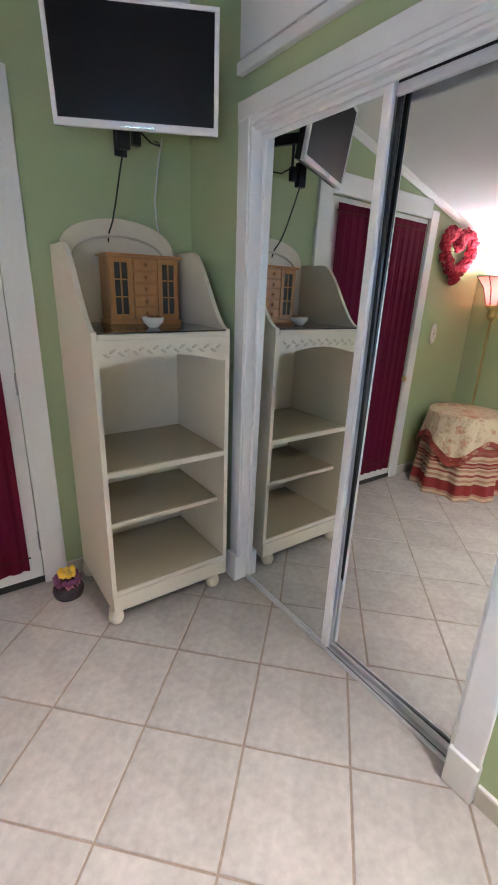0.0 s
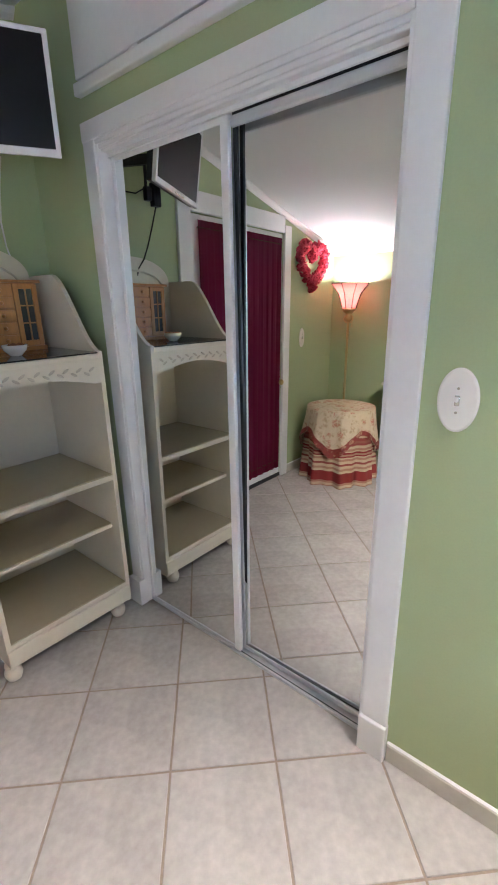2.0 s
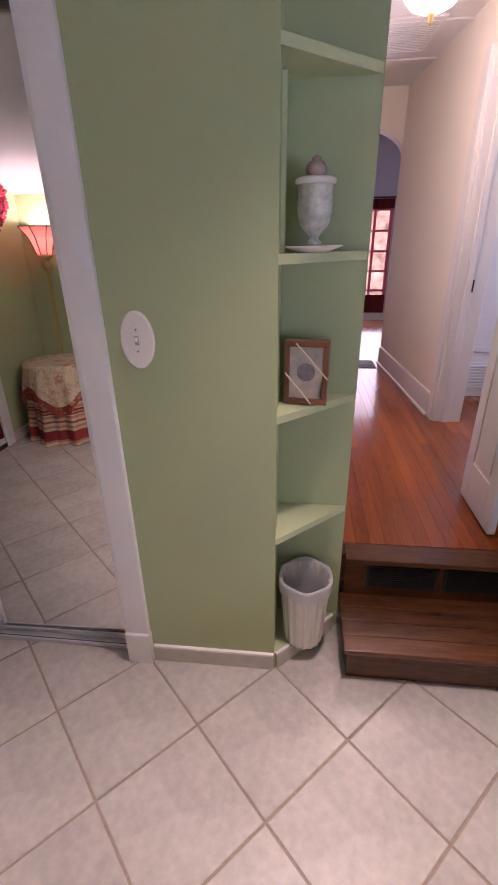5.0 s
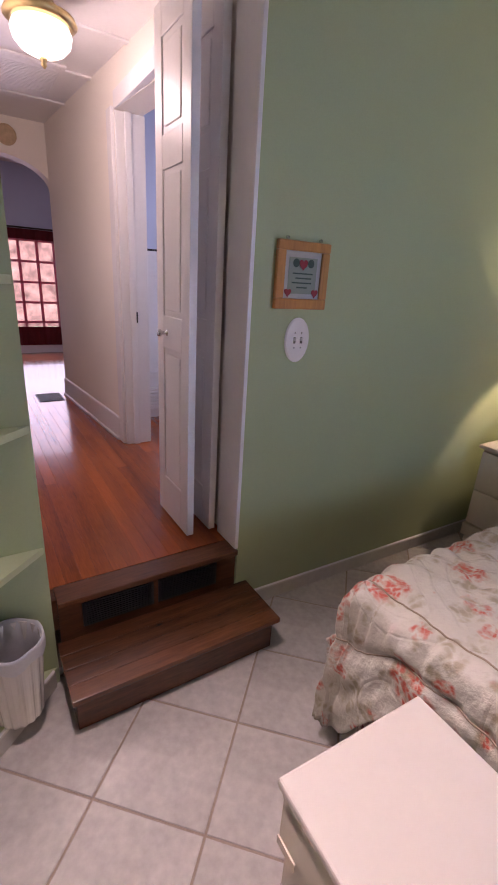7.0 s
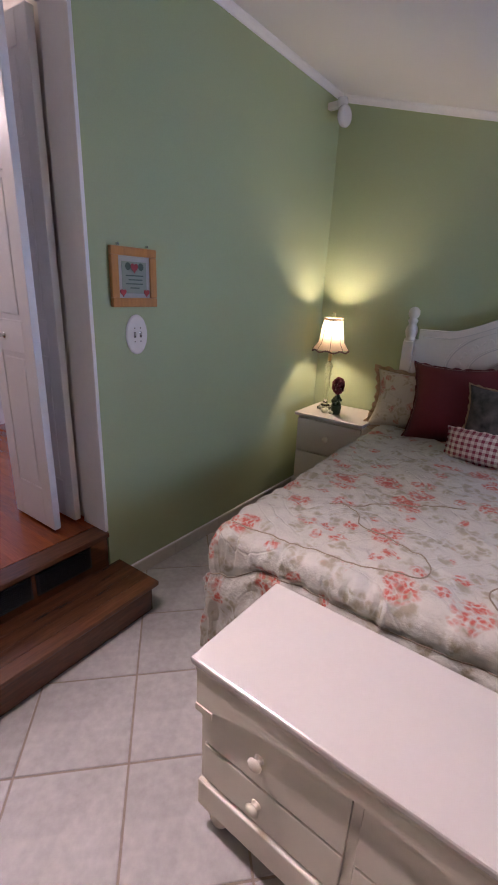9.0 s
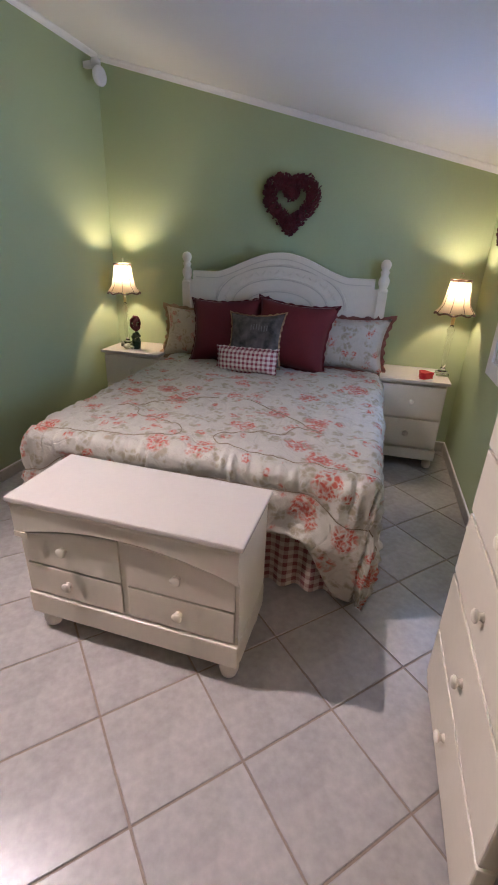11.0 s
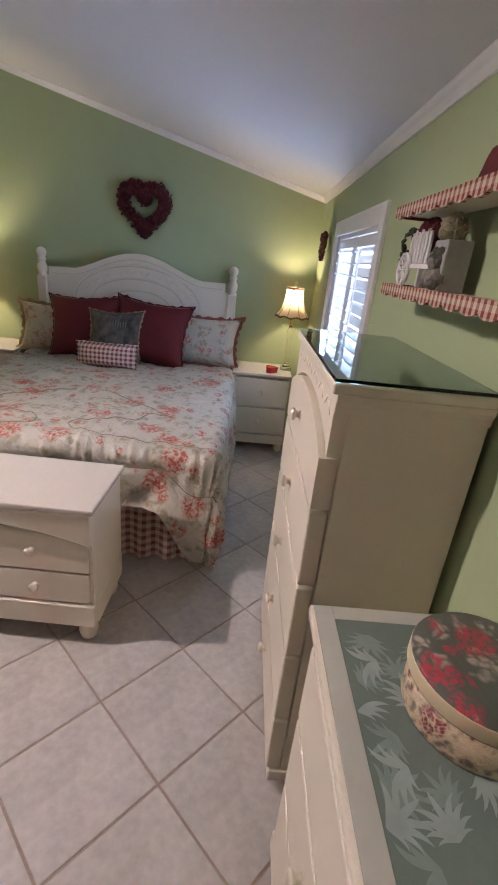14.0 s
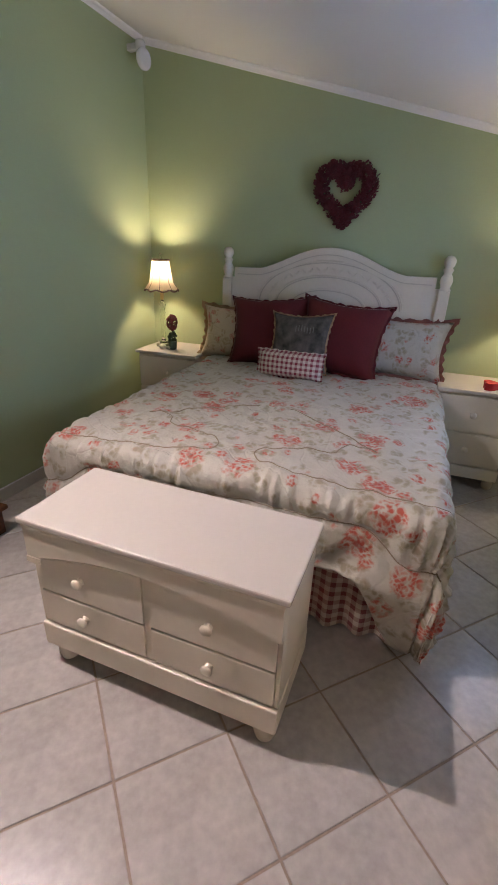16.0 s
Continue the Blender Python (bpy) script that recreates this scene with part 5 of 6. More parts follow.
NEEDLE = mat("dark_tapestry", (0.085, 0.075, 0.065), 0.9, 0, 0.75, 30, 14, 0.5)
nd = cushion("tapestry_cushion", "small dark tapestry cushion with a woven scene", 0.42, 0.40, 0.11, NEEDLE, pose(2.225, -0.935, 0.690, 26, 3, 86), TRIM, 0.013)
for k in range(7):
    part("woven_letter", Box(0.02 - 0.020 * k, 0.026 - 0.020 * k, 0.0500, 0.0550, 0.255 + 0.008 * math.sin(k), 0.295 + 0.008 * math.sin(k), 0.002), mat("grey_thread", (0.17, 0.17, 0.155), 0.9), nd)
cushion("check_cushion", "small red and cream check cushion", 0.44, 0.165, 0.14, PLAID, pose(2.140, -0.915, 0.668, 12, 1, 86), PLAID, 0.014, "", 0.04)

# ---- drawer furniture ----


def bench():
    ob = thing("blanket_chest", "low cream chest with four drawers at the bed's foot", "chest")
    middle = Vector((0.424, -1.0, 0))
    ob.matrix_basis = Matrix.Translation(middle) @ pose(0, 0, 0, 0, 0, -1.7) @ Matrix.Translation(-middle)
    x0, x1, y0, y1 = 0.258, 0.605, -1.437, -0.562
    ym = (y0 + y1) / 2

    def arch(y):
        return 0.480 + 0.075 * math.sin(math.pi * (y - y0) / (y1 - y0)) ** 0.8

    part("carcass", Box(x0 + 0.042, x1, y0, y1, 0.075, 0.620, 0.003), CREAM, ob)
    part("top", Box(0.232, 0.616, -1.453, -0.546, 0.620, 0.642, 0.006), BENCHTOP, ob, "glossy cream top")
    part("top_moulding", Box(x0 - 0.021, x1, y0 - 0.004, y1 + 0.004, 0.604, 0.620, 0.004), CREAM, ob)
    ys_ = [y0 + (y1 - y0) * k / 32 for k in range(33)]
    part("apron", prism(bmesh.new(), [(y, arch(y)) for y in ys_] + [(y1, 0.604), (y0, 0.604)], x0 - 0.018, x0 + 0.042, "x"), CREAM, ob)
    for side_ in (y0, y1 - 0.012):
        part("side_stile", Box(x0 + 0.004, x0 + 0.042, side_, side_ + 0.012, 0.20, 0.478), CREAM, ob)
    part("divider", Box(x0 + 0.004, x0 + 0.042, ym - 0.011, ym + 0.011, 0.20, 0.552), CREAM, ob)
    for ya, yb in ((y0 + 0.014, ym - 0.013), (ym + 0.013, y1 - 0.014)):
        row = [ya + (yb - ya) * k / 16 for k in range(17)]
        d = part("drawer", prism(bmesh.new(), [(y, arch(y) - 0.018) for y in row] + [(yb, 0.352), (ya, 0.352)], x0 - 0.002, x0 + 0.040, "x"), CREAM, ob)
        wood_knob((x0 - 0.001, -1.214 if ya < ym else -0.755, 0.440), "x", d, -1, 0.020)
        d = part("drawer", Box(x0 - 0.002, x0 + 0.040, ya, yb, 0.205, 0.342, 0.004), CREAM, ob)
        wood_knob((x0 - 0.001, -1.214 if ya < ym else -0.755, 0.278), "x", d, -1, 0.020)
    part("base_moulding", Box(x0 - 0.010, x1, y0 - 0.003, y1 + 0.003, 0.095, 0.196, 0.005), CREAM, ob)
    part("tape", Box(x0 - 0.022, x0 - 0.0185, y1 - 0.055, y1 + 0.001, 0.474, 0.496), mat("peeling_tape", (0.72, 0.64, 0.5), 0.5), ob, "strip of pale tape")
    for x in (x0 + 0.045, x1 - 0.045):
        for y in (y0 + 0.045, y1 - 0.045):
            bun_foot(x, y, 0.096, 0.038, ob, CREAM)


bench()


def nightstand(y0, y1, label):
    ob = thing("nightstand", label, "nightstand", "nightstands")
    x0, x1 = 2.375, 2.76
    part("carcass", Box(x0 + 0.018, x1, y0 + 0.012, y1 - 0.012, 0.08, 0.655, 0.003), CREAM, ob)
    part("top", Box(2.348, 2.775, y0, y1, 0.655, 0.678, 0.005), BENCHTOP, ob)
    for za, zb in ((0.40, 0.635), (0.17, 0.385)):
        d = part("drawer", Box(x0 - 0.006, x0 + 0.017, y0 + 0.02, y1 - 0.02, za, zb, 0.004), CREAM, ob)
        wood_knob((x0 - 0.006, (y0 + y1) / 2, (za + zb) / 2), "x", d, -1, 0.020)
    part("base_moulding", Box(x0 - 0.010, x1, y0 + 0.006, y1 - 0.006, 0.075, 0.155, 0.005), CREAM, ob)
    for x in (x0 + 0.04, x1 - 0.04):
        for y in (y0 + 0.045, y1 - 0.045):
            bun_foot(x, y, 0.078, 0.034, ob, CREAM)


nightstand(-0.135, 0.386, "cream two-drawer nightstand in the lamplit corner")
nightstand(-2.325, -1.846, "cream two-drawer nightstand near the window")


def chest():
    ob = thing("chest_of_drawers", "tall cream chest of five drawers with a glass top", "chest of drawers")
    x0, x1, y0, y1 = -0.243, 0.445, -2.438, -2.120
    part("carcass", Box(x0, x1, y0, y1 - 0.026, 0.06, 1.262, 0.003), CREAM, ob)
    part("top", Box(x0 - 0.014, x1 + 0.014, y0, y1 + 0.018, 1.268, 1.292, 0.005), CREAM, ob)
    part("top_moulding", sweep(bmesh.new(), (x0 - 0.002, y0, 1.268), (x0 - 0.002, y1 + 0.006, 1.268), (-1, 0), [(0, 0), (0, -0.040), (0.003, -0.040), (0.004, -0.024), (0.009, -0.014), (0.010, 0)]), CREAM, ob)
    part("glass_top", Box(x0 - 0.012, x1 + 0.012, y0 + 0.004, y1 + 0.016, 1.293, 1.301, 0.001), clear("green_edge_glass", (0.55, 0.75, 0.70)), ob, "clear glass sheet with a green edge")

    def arch(x):
        return 1.128 + 0.078 * math.sin(math.pi * (x - x0) / (x1 - x0)) ** 0.75

    xs = [x0 + (x1 - x0) * k / 30 for k in range(31)]
    part("frieze", prism(bmesh.new(), [(x, arch(x)) for x in xs] + [(x1, 1.268), (x0, 1.268)], y1 - 0.026, y1 + 0.006, "y"), CREAM, ob)
    for k in range(12):
        bm = bmesh.new()
        bmesh.ops.create_uvsphere(bm, u_segments=8, v_segments=4, radius=1, matrix=pose(x0 + 0.05 + 0.053 * k, y1 + 0.006, 1.222 + 0.012 * math.sin(math.pi * k / 11), 0, 35 if k % 2 else -35, 0) @ Matrix.Diagonal((0.020, 0.002, 0.007, 1)))
        part("carved_leaf", bm, CREAM, ob, "", True)
    row = [x0 + 0.004 + (x1 - x0 - 0.008) * k / 30 for k in range(31)]
    d = part("drawer", prism(bmesh.new(), [(x, arch(x) - 0.010) for x in row] + [(x1 - 0.004, 0.996), (x0 + 0.004, 0.996)], y1 - 0.024, y1 + 0.020, "y"), CREAM, ob)
    wood_knob((0.115, y1 + 0.020, 1.10), "y", d, 1, 0.019)
    edges = (0.99, 0.775, 0.545, 0.30, 0.085)
    for a, b in zip(edges[1:], edges):
        d = part("drawer", Box(x0 + 0.004, x1 - 0.004, y1 - 0.024, y1 + 0.020, a + 0.006, b - 0.004, 0.005), CREAM, ob)
        wood_knob((0.115, y1 + 0.020, (a + b) / 2), "y", d, 1, 0.019)
    part("base_moulding", Box(x0 - 0.006, x1 + 0.006, y0, y1 + 0.012, 0.045, 0.09, 0.005), CREAM, ob)
    for x in (x0 + 0.05, x1 - 0.05):
        for y in (y0 + 0.05, y1 - 0.03):
            bun_foot(x, y, 0.05, 0.036, ob, CREAM)


chest()


DAMASK = mat("damask_ground", (0.165, 0.215, 0.185), 0.14, 0, 0.08, 60, 6, 0.0)
DAMFAINT = mat("damask_faint_leaf", (0.225, 0.295, 0.265), 0.14, 0, 0.16, 40, 12, 0.0)
DAMLEAF = mat("damask_leaf", (0.32, 0.39, 0.37), 0.14, 0, 0.16, 40, 12, 0.0)


def acanthus(bm, x, y, angle, size, z, limits):
    """One printed leaf: a fan of pointed, curling lobes."""
    for q in range(-4, 5):
        la, ln = angle + 0.27 * q, size * (1 - 0.032 * q * q)
        wd, curl = ln * 0.088, 0.35 * (1 if q > 0 else -1 if q < 0 else 0)
        left_, right_ = [], []
        for k in range(8):
            f = k / 7
            a = la + curl * f * f
            w = wd * math.sin(math.pi * (0.12 + 0.88 * f)) ** 0.8 if k < 7 else 0.0
            cx_, cy_ = x + ln * f * math.cos(a), y + ln * f * math.sin(a)
            left_.append((cx_ - w * math.sin(a), cy_ + w * math.cos(a)))
            right_.append((cx_ + w * math.sin(a), cy_ - w * math.cos(a)))
        pts_ = left_ + right_[-2::-1]
        if all(limits[0] < p[0] < limits[1] and limits[2] < p[1] < limits[3] for p in pts_):
            bm.faces.new([bm.verts.new((p[0], p[1], z + 0.0000025 * (q + 5))) for p in pts_])


EDGE = mat("glass_over_border", (0.50, 0.50, 0.44), 0.10, 0, 0.04, 40, 6, 0.0)


def dresser():
    ob = thing("dresser", "long cream dresser with green damask under a glass top", "dresser")
    x0, x1, y0, y1 = -1.855, -0.415, -2.44, -2.125
    part("carcass", Box(x0, x1, y0, y1, 0.07, 0.845, 0.003), CREAM, ob)
    part("top", Box(x0 - 0.015, x1 + 0.013, y0, y1 + 0.028, 0.850, 0.874, 0.006), CREAM, ob)
    part("top_moulding", Box(x0 - 0.006, x1 + 0.006, y0, y1 + 0.012, 0.828, 0.850, 0.005), CREAM, ob)
    part("damask_sheet", Box(x0 + 0.03, x1 - 0.028, y0 + 0.01, y1 - 0.016, 0.8745, 0.878), DAMASK, ob, "grey green damask paper")
    rng_ = random.Random(17)
    lim = (x0 + 0.032, x1 - 0.03, y0 + 0.012, y1 - 0.018)
    for name, ink, size, shift, label in (("faint_leaves", DAMFAINT, 0.058, 0.05, "faint printed leaf scrolls"), ("damask_leaves", DAMLEAF, 0.060, 0.0, "pale printed leaf scrolls")):
        bm = bmesh.new()
        for ix in range(17):
            for iy in range(4):
                cx_ = x0 + 0.03 + 0.086 * ix + shift + rng_.uniform(-0.012, 0.012)
                cy_ = y0 + 0.020 + 0.090 * iy + (0.045 if ix % 2 else 0) + rng_.uniform(-0.01, 0.01)
                turn_ = (2.4 if (ix + iy) % 2 else 0.5) + (3.1 if iy % 2 else 0) + rng_.uniform(-0.4, 0.4)
                acanthus(bm, cx_, cy_, turn_, size * rng_.uniform(0.8, 1.15), (0.8783 if ink is DAMLEAF else 0.8781) + 0.00003 * ((ix * 3 + iy) % 6), lim)
        part(name, bm, ink, ob, label)
    part("glass_edge", Box(x0 - 0.008, x1 + 0.006, y1 - 0.016, y1 + 0.020, 0.8745, 0.8785, 0.001), EDGE, ob, "glass sheet edge over cream paint")
    part("glass_edge", Box(x1 - 0.028, x1 + 0.006, y0 + 0.01, y1 - 0.016, 0.8745, 0.8785, 0.001), EDGE, ob)
    w = (x1 - x0 - 0.03) / 3
    for i in range(3):
        for a, b in ((0.60, 0.80), (0.37, 0.59), (0.13, 0.36)):
            d = part("drawer", Box(x0 + 0.015 + w * i + 0.005, x0 + 0.015 + w * (i + 1) - 0.005, y1 - 0.002, y1 + 0.016, a, b, 0.006), CREAM, ob)
            if a < 0.5:
                wood_knob((x0 + 0.015 + w * (i + 0.5), y1 + 0.016, (a + b) / 2), "y", d, 1, 0.018)
    part("base_moulding", Box(x0 - 0.006, x1 + 0.006, y0, y1 + 0.014, 0.06, 0.12, 0.005), CREAM, ob)
    for x in (x0 + 0.06, x1 - 0.06):
        for y in (y0 + 0.05, y1 - 0.03):
            bun_foot(x, y, 0.062, 0.036, ob, CREAM)


dresser()
hb = thing("hat_box", "round cream hat box printed with roses on the dresser", "box", "", "", (-0.615, -2.325, 0.8790))
BOXSIDE = floral("rose_print_side", (0.58, 0.47, 0.31), (0.22, 0.03, 0.04), (0.06, 0.05, 0.045), 13, 1.0)
BOXLID = floral("rose_print_lid", (0.10, 0.11, 0.09), (0.50, 0.045, 0.07), (0.50, 0.42, 0.34), 10, 1.0)
part("body", lathe(bmesh.new(), [(0.104, 0), (0.106, 0.004), (0.106, 0.066)], n=40), BOXSIDE, hb, "", True)
lid = part("lid", lathe(bmesh.new(), [(0.106, 0.064), (0.1095, 0.066), (0.1095, 0.094), (0.107, 0.097), (0.06, 0.098)], n=40), BOXLID, hb, "lid printed with red roses", True)
part("lid_rim", lathe(bmesh.new(), [(0.1098, 0.067), (0.1106, 0.069), (0.1106, 0.091), (0.1098, 0.093)], n=40), mat("cream_band", (0.66, 0.54, 0.34), 0.5), lid, "plain cream rim", True)

# ---- lamps ----


def shell(profile, n=32, scallop=0.0, count=8):
    bm = bmesh.new()
    rows = []
    for r, z in profile:
        rows.append([bm.verts.new((r * (1 + scallop * abs(math.cos(count * math.pi * i / n))) * math.cos(2 * math.pi * i / n), r * (1 + scallop * abs(math.cos(count * math.pi * i / n))) * math.sin(2 * math.pi * i / n), z)) for i in range(n)])
    for a, b in zip(rows, rows[1:]):
        for i in range(n):
            bm.faces.new((a[i], a[(i + 1) % n], b[(i + 1) % n], b[i]))
    return bm


SHADE = thin("ivory_lamp_shade", (0.72, 0.57, 0.36), 0.22)
CRYSTAL = clear("crystal", (0.97, 0.97, 0.95), 0.02)
BEADING = mat("brown_bead_fringe", (0.10, 0.05, 0.03), 0.6, 0, 0.4, 80, 20, 0.3)


def bedside_lamp(x, y, label):
    ob = thing("bedside_lamp", label, "lamp", "bedside lamps", "", (x, y, 0.6785))
    part("base", Box(-0.045, 0.045, -0.045, 0.045, 0, 0.022, 0.004), CRYSTAL, ob, "square crystal base")
    part("stem", lathe(bmesh.new(), [(0.030, 0.022), (0.036, 0.03), (0.020, 0.045), (0.014, 0.06), (0.017, 0.12), (0.021, 0.20), (0.015, 0.25), (0.024, 0.265), (0.014, 0.28), (0.022, 0.30), (0.027, 0.325), (0.015, 0.345), (0.010, 0.36)], n=16), CRYSTAL, ob, "turned crystal stem", True)
    part("socket", lathe(bmesh.new(), [(0.012, 0.36), (0.014, 0.40), (0.010, 0.44)], n=12), BRASS, ob, "", True)
    part("harp", tube(bmesh.new(), [(0.0, 0.0, 0.40), (0.0, 0.045, 0.45), (0.0, 0.05, 0.55), (0.0, 0.02, 0.64), (0.0, 0.0, 0.655)], 0.002, 6), BRASS, ob)
    sh = part("shade", shell([(0.062, 0.655), (0.064, 0.64), (0.074, 0.57), (0.090, 0.49), (0.124, 0.443)], 48, 0.05, 8), SHADE, ob, "glowing ivory cloth shade", True)
    part("top_band", shell([(0.065, 0.658), (0.0675, 0.650), (0.0675, 0.643)], 48, 0.05, 8), BEADING, sh)
    bm = bmesh.new()
    for k in range(72):
        a = 2 * math.pi * k / 72
        r = 0.124 * (1 + 0.05 * abs(math.cos(4 * a)))
        bmesh.ops.create_icosphere(bm, subdivisions=1, radius=0.0075, matrix=Matrix.Translation((r * math.cos(a), r * math.sin(a), 0.435 + 0.006 * math.sin(8 * a))))
    part("bead_fringe", bm, BEADING, sh, "brown beaded fringe")
    for k in range(8):
        a = 2 * math.pi * (k + 0.5) / 8
        part("seam", tube(bmesh.new(), [((r + 0.001) * math.cos(a), (r + 0.001) * math.sin(a), z) for r, z in ((0.062, 0.655), (0.074, 0.57), (0.090, 0.49), (0.124, 0.443))], 0.0022, 5), BEADING, sh)
    part("finial", lathe(bmesh.new(), [(0.004, 0.655), (0.006, 0.665), (0.014, 0.678), (0.015, 0.688), (0.008, 0.698), (0.002, 0.70)], n=12), CRYSTAL, ob, "crystal finial", True)
    return ob


bedside_lamp(2.575, 0.258, "lit crystal bedside lamp with ivory shade in the corner")
bedside_lamp(2.585, -2.285, "lit crystal bedside lamp with ivory shade near the window")


def clump(name, parent, material, centre, radius, count, size, seed, label="", squash=0.5, shape=None):
    """A cluster of crumpled petals."""
    rng_ = random.Random(seed)
    bm = bmesh.new()
    for k in range(count):
        d = Vector((rng_.gauss(0, 1), rng_.gauss(0, 1), rng_.gauss(0, 1))).normalized()
        p = Vector(centre) + Vector((d.x * radius[0], d.y * radius[1], d.z * radius[2]))
        bmesh.ops.create_icosphere(bm, subdivisions=1, radius=size * (0.7 + 0.6 * rng_.random()), matrix=Matrix.Translation(p) @ d.to_track_quat("Z", "Y").to_matrix().to_4x4() @ pose(0, 0, 0, 40 * rng_.random(), 40 * rng_.random(), 90 * rng_.random()) @ Matrix.Diagonal((1, 1, squash, 1)))
    return part(name, bm, material, parent, label)


PETAL = mat("dark_red_petals", (0.095, 0.005, 0.009), 0.75, 0, 0.5, 60, 14, 0.3)
LEAFG = mat("dark_leaf", (0.04, 0.06, 0.025), 0.6, 0, 0.4, 60, 14, 0.2)
BRPETAL = mat("red_petals", (0.48, 0.02, 0.05), 0.75, 0, 0.45, 60, 14, 0.3)
top_ = thing("rose_topiary", "dark red rose topiary beside a small bunny figurine", "ornament", "", "", (2.50, 0.135, 0.6785))
part("pot", lathe(bmesh.new(), [(0.030, 0), (0.032, 0.01), (0.038, 0.06), (0.034, 0.062)], n=14), LEAFG, top_, "", True)
part("stem", lathe(bmesh.new(), [(0.005, 0.05), (0.005, 0.2)], n=8), LEAFG, top_)
clump("leaves", top_, LEAFG, (0, 0, 0.09), (0.03, 0.03, 0.04), 40, 0.014, 3)
clump("rose_ball", top_, PETAL, (0, 0, 0.205), (0.036, 0.036, 0.055), 90, 0.014, 4, "ball of dark red roses")
bun = thing("bunny_figurine", "small white and green bunny figurine on the nightstand", "figurine", "", "", (2.455, 0.20, 0.6785))
bm = bmesh.new()
for p, r, sc in (((0, 0, 0.022), 0.022, (1.6, 1.2, 0.9)), ((-0.005, 0.035, 0.038), 0.016, (1, 1, 1)), ((0, 0.04, 0.06), 0.006, (0.7, 0.6, 2.2)), ((0.004, -0.045, 0.014), 0.014, (1.2, 1.3, 0.9))):
    bmesh.ops.create_uvsphere(bm, u_segments=12, v_segments=8, radius=r, matrix=Matrix.Translation(p) @ Matrix.Diagonal((*sc, 1)))
part("figure", bm, mat("painted_resin", (0.42, 0.42, 0.30), 0.4, 0, 0.5, 40, 30, 0.1), bun, "", True)
rb = thing("red_heart_box", "small glossy red heart-shaped trinket box", "box", "", "", (2.44, -2.155, 0.6785))
hb2 = [(0.052 * math.sin(u) ** 3, 0.0032 * (13 * math.cos(u) - 5 * math.cos(2 * u) - 2 * math.cos(3 * u) - math.cos(4 * u))) for u in [2 * math.pi * k / 32 for k in range(32)]]
GLOSSRED = mat("glossy_red", (0.50, 0.02, 0.03), 0.2, 0, 0.1, 30, 9, 0.03)
part("body", prism(bmesh.new(), hb2, 0, 0.030), GLOSSRED, rb)
part("lid", prism(bmesh.new(), [(x * 1.06, y * 1.06) for x, y in hb2], 0.030, 0.046), GLOSSRED, rb)

# floor lamp and round table in the west corner
fl = thing("floor_lamp", "brass floor lamp with a lit flared red and cream glass shade", "floor lamp", "", "", (-2.31, -2.285, 0))
part("base", lathe(bmesh.new(), [(0.13, 0), (0.135, 0.01), (0.11, 0.025), (0.05, 0.04), (0.02, 0.06)], n=28), BRASS, fl, "", True)
part("pole", lathe(bmesh.new(), [(0.013, 0.05), (0.011, 0.7), (0.016, 0.71), (0.011, 0.72), (0.011, 1.36), (0.020, 1.37)], n=12), BRASS, fl, "", True)
part("collar", lathe(bmesh.new(), [(0.016, 1.37), (0.034, 1.39), (0.038, 1.415), (0.022, 1.43), (0.045, 1.455), (0.066, 1.475), (0.062, 1.487)], n=20), BRASS, fl, "scrolled brass collar", True)
for sgn in (-1, 1):
    part("scroll", tube(bmesh.new(), [(sgn * (0.020 + 0.026 * math.sin(math.pi * k / 10)), 0, 1.36 + 0.075 * k / 10) for k in range(11)], 0.005, 6), BRASS, fl)
GLOWSHADE = thin("pink_glass_shade", (0.80, 0.20, 0.16), 0.12, 0.3)
SHADE_EDGE = [(0.064, 1.487), (0.080, 1.545), (0.108, 1.62), (0.172, 1.70)]
shd = part("shade", shell(SHADE_EDGE, 8), GLOWSHADE, fl, "flared pink and cream glass shade")
part("rim", tube(bmesh.new(), [(0.173 * math.cos(2 * math.pi * k / 8), 0.173 * math.sin(2 * math.pi * k / 8), 1.701) for k in range(9)], 0.004, 6), BEADING, shd)
for k in range(8):
    a = 2 * math.pi * k / 8
    part("rib", tube(bmesh.new(), [((r + 0.001) * math.cos(a), (r + 0.001) * math.sin(a), z) for r, z in SHADE_EDGE], 0.004, 6), BEADING, shd)
part("pull_chain", tube(bmesh.new(), [(0.035, 0.0, 1.41), (0.037, 0.0, 1.36), (0.040, 0, 1.32)], 0.003, 6), BRASS, fl)
rt = thing("round_table", "small round table under layered tablecloths", "table", "", "", (-2.16, -1.94, 0))
part("tabletop", lathe(bmesh.new(), [(0.285, 0.63), (0.29, 0.635), (0.29, 0.65), (0.285, 0.655)], n=32), DKWOOD, rt)
part("leg", lathe(bmesh.new(), [(0.03, 0.0), (0.03, 0.63)], n=12), DKWOOD, rt)


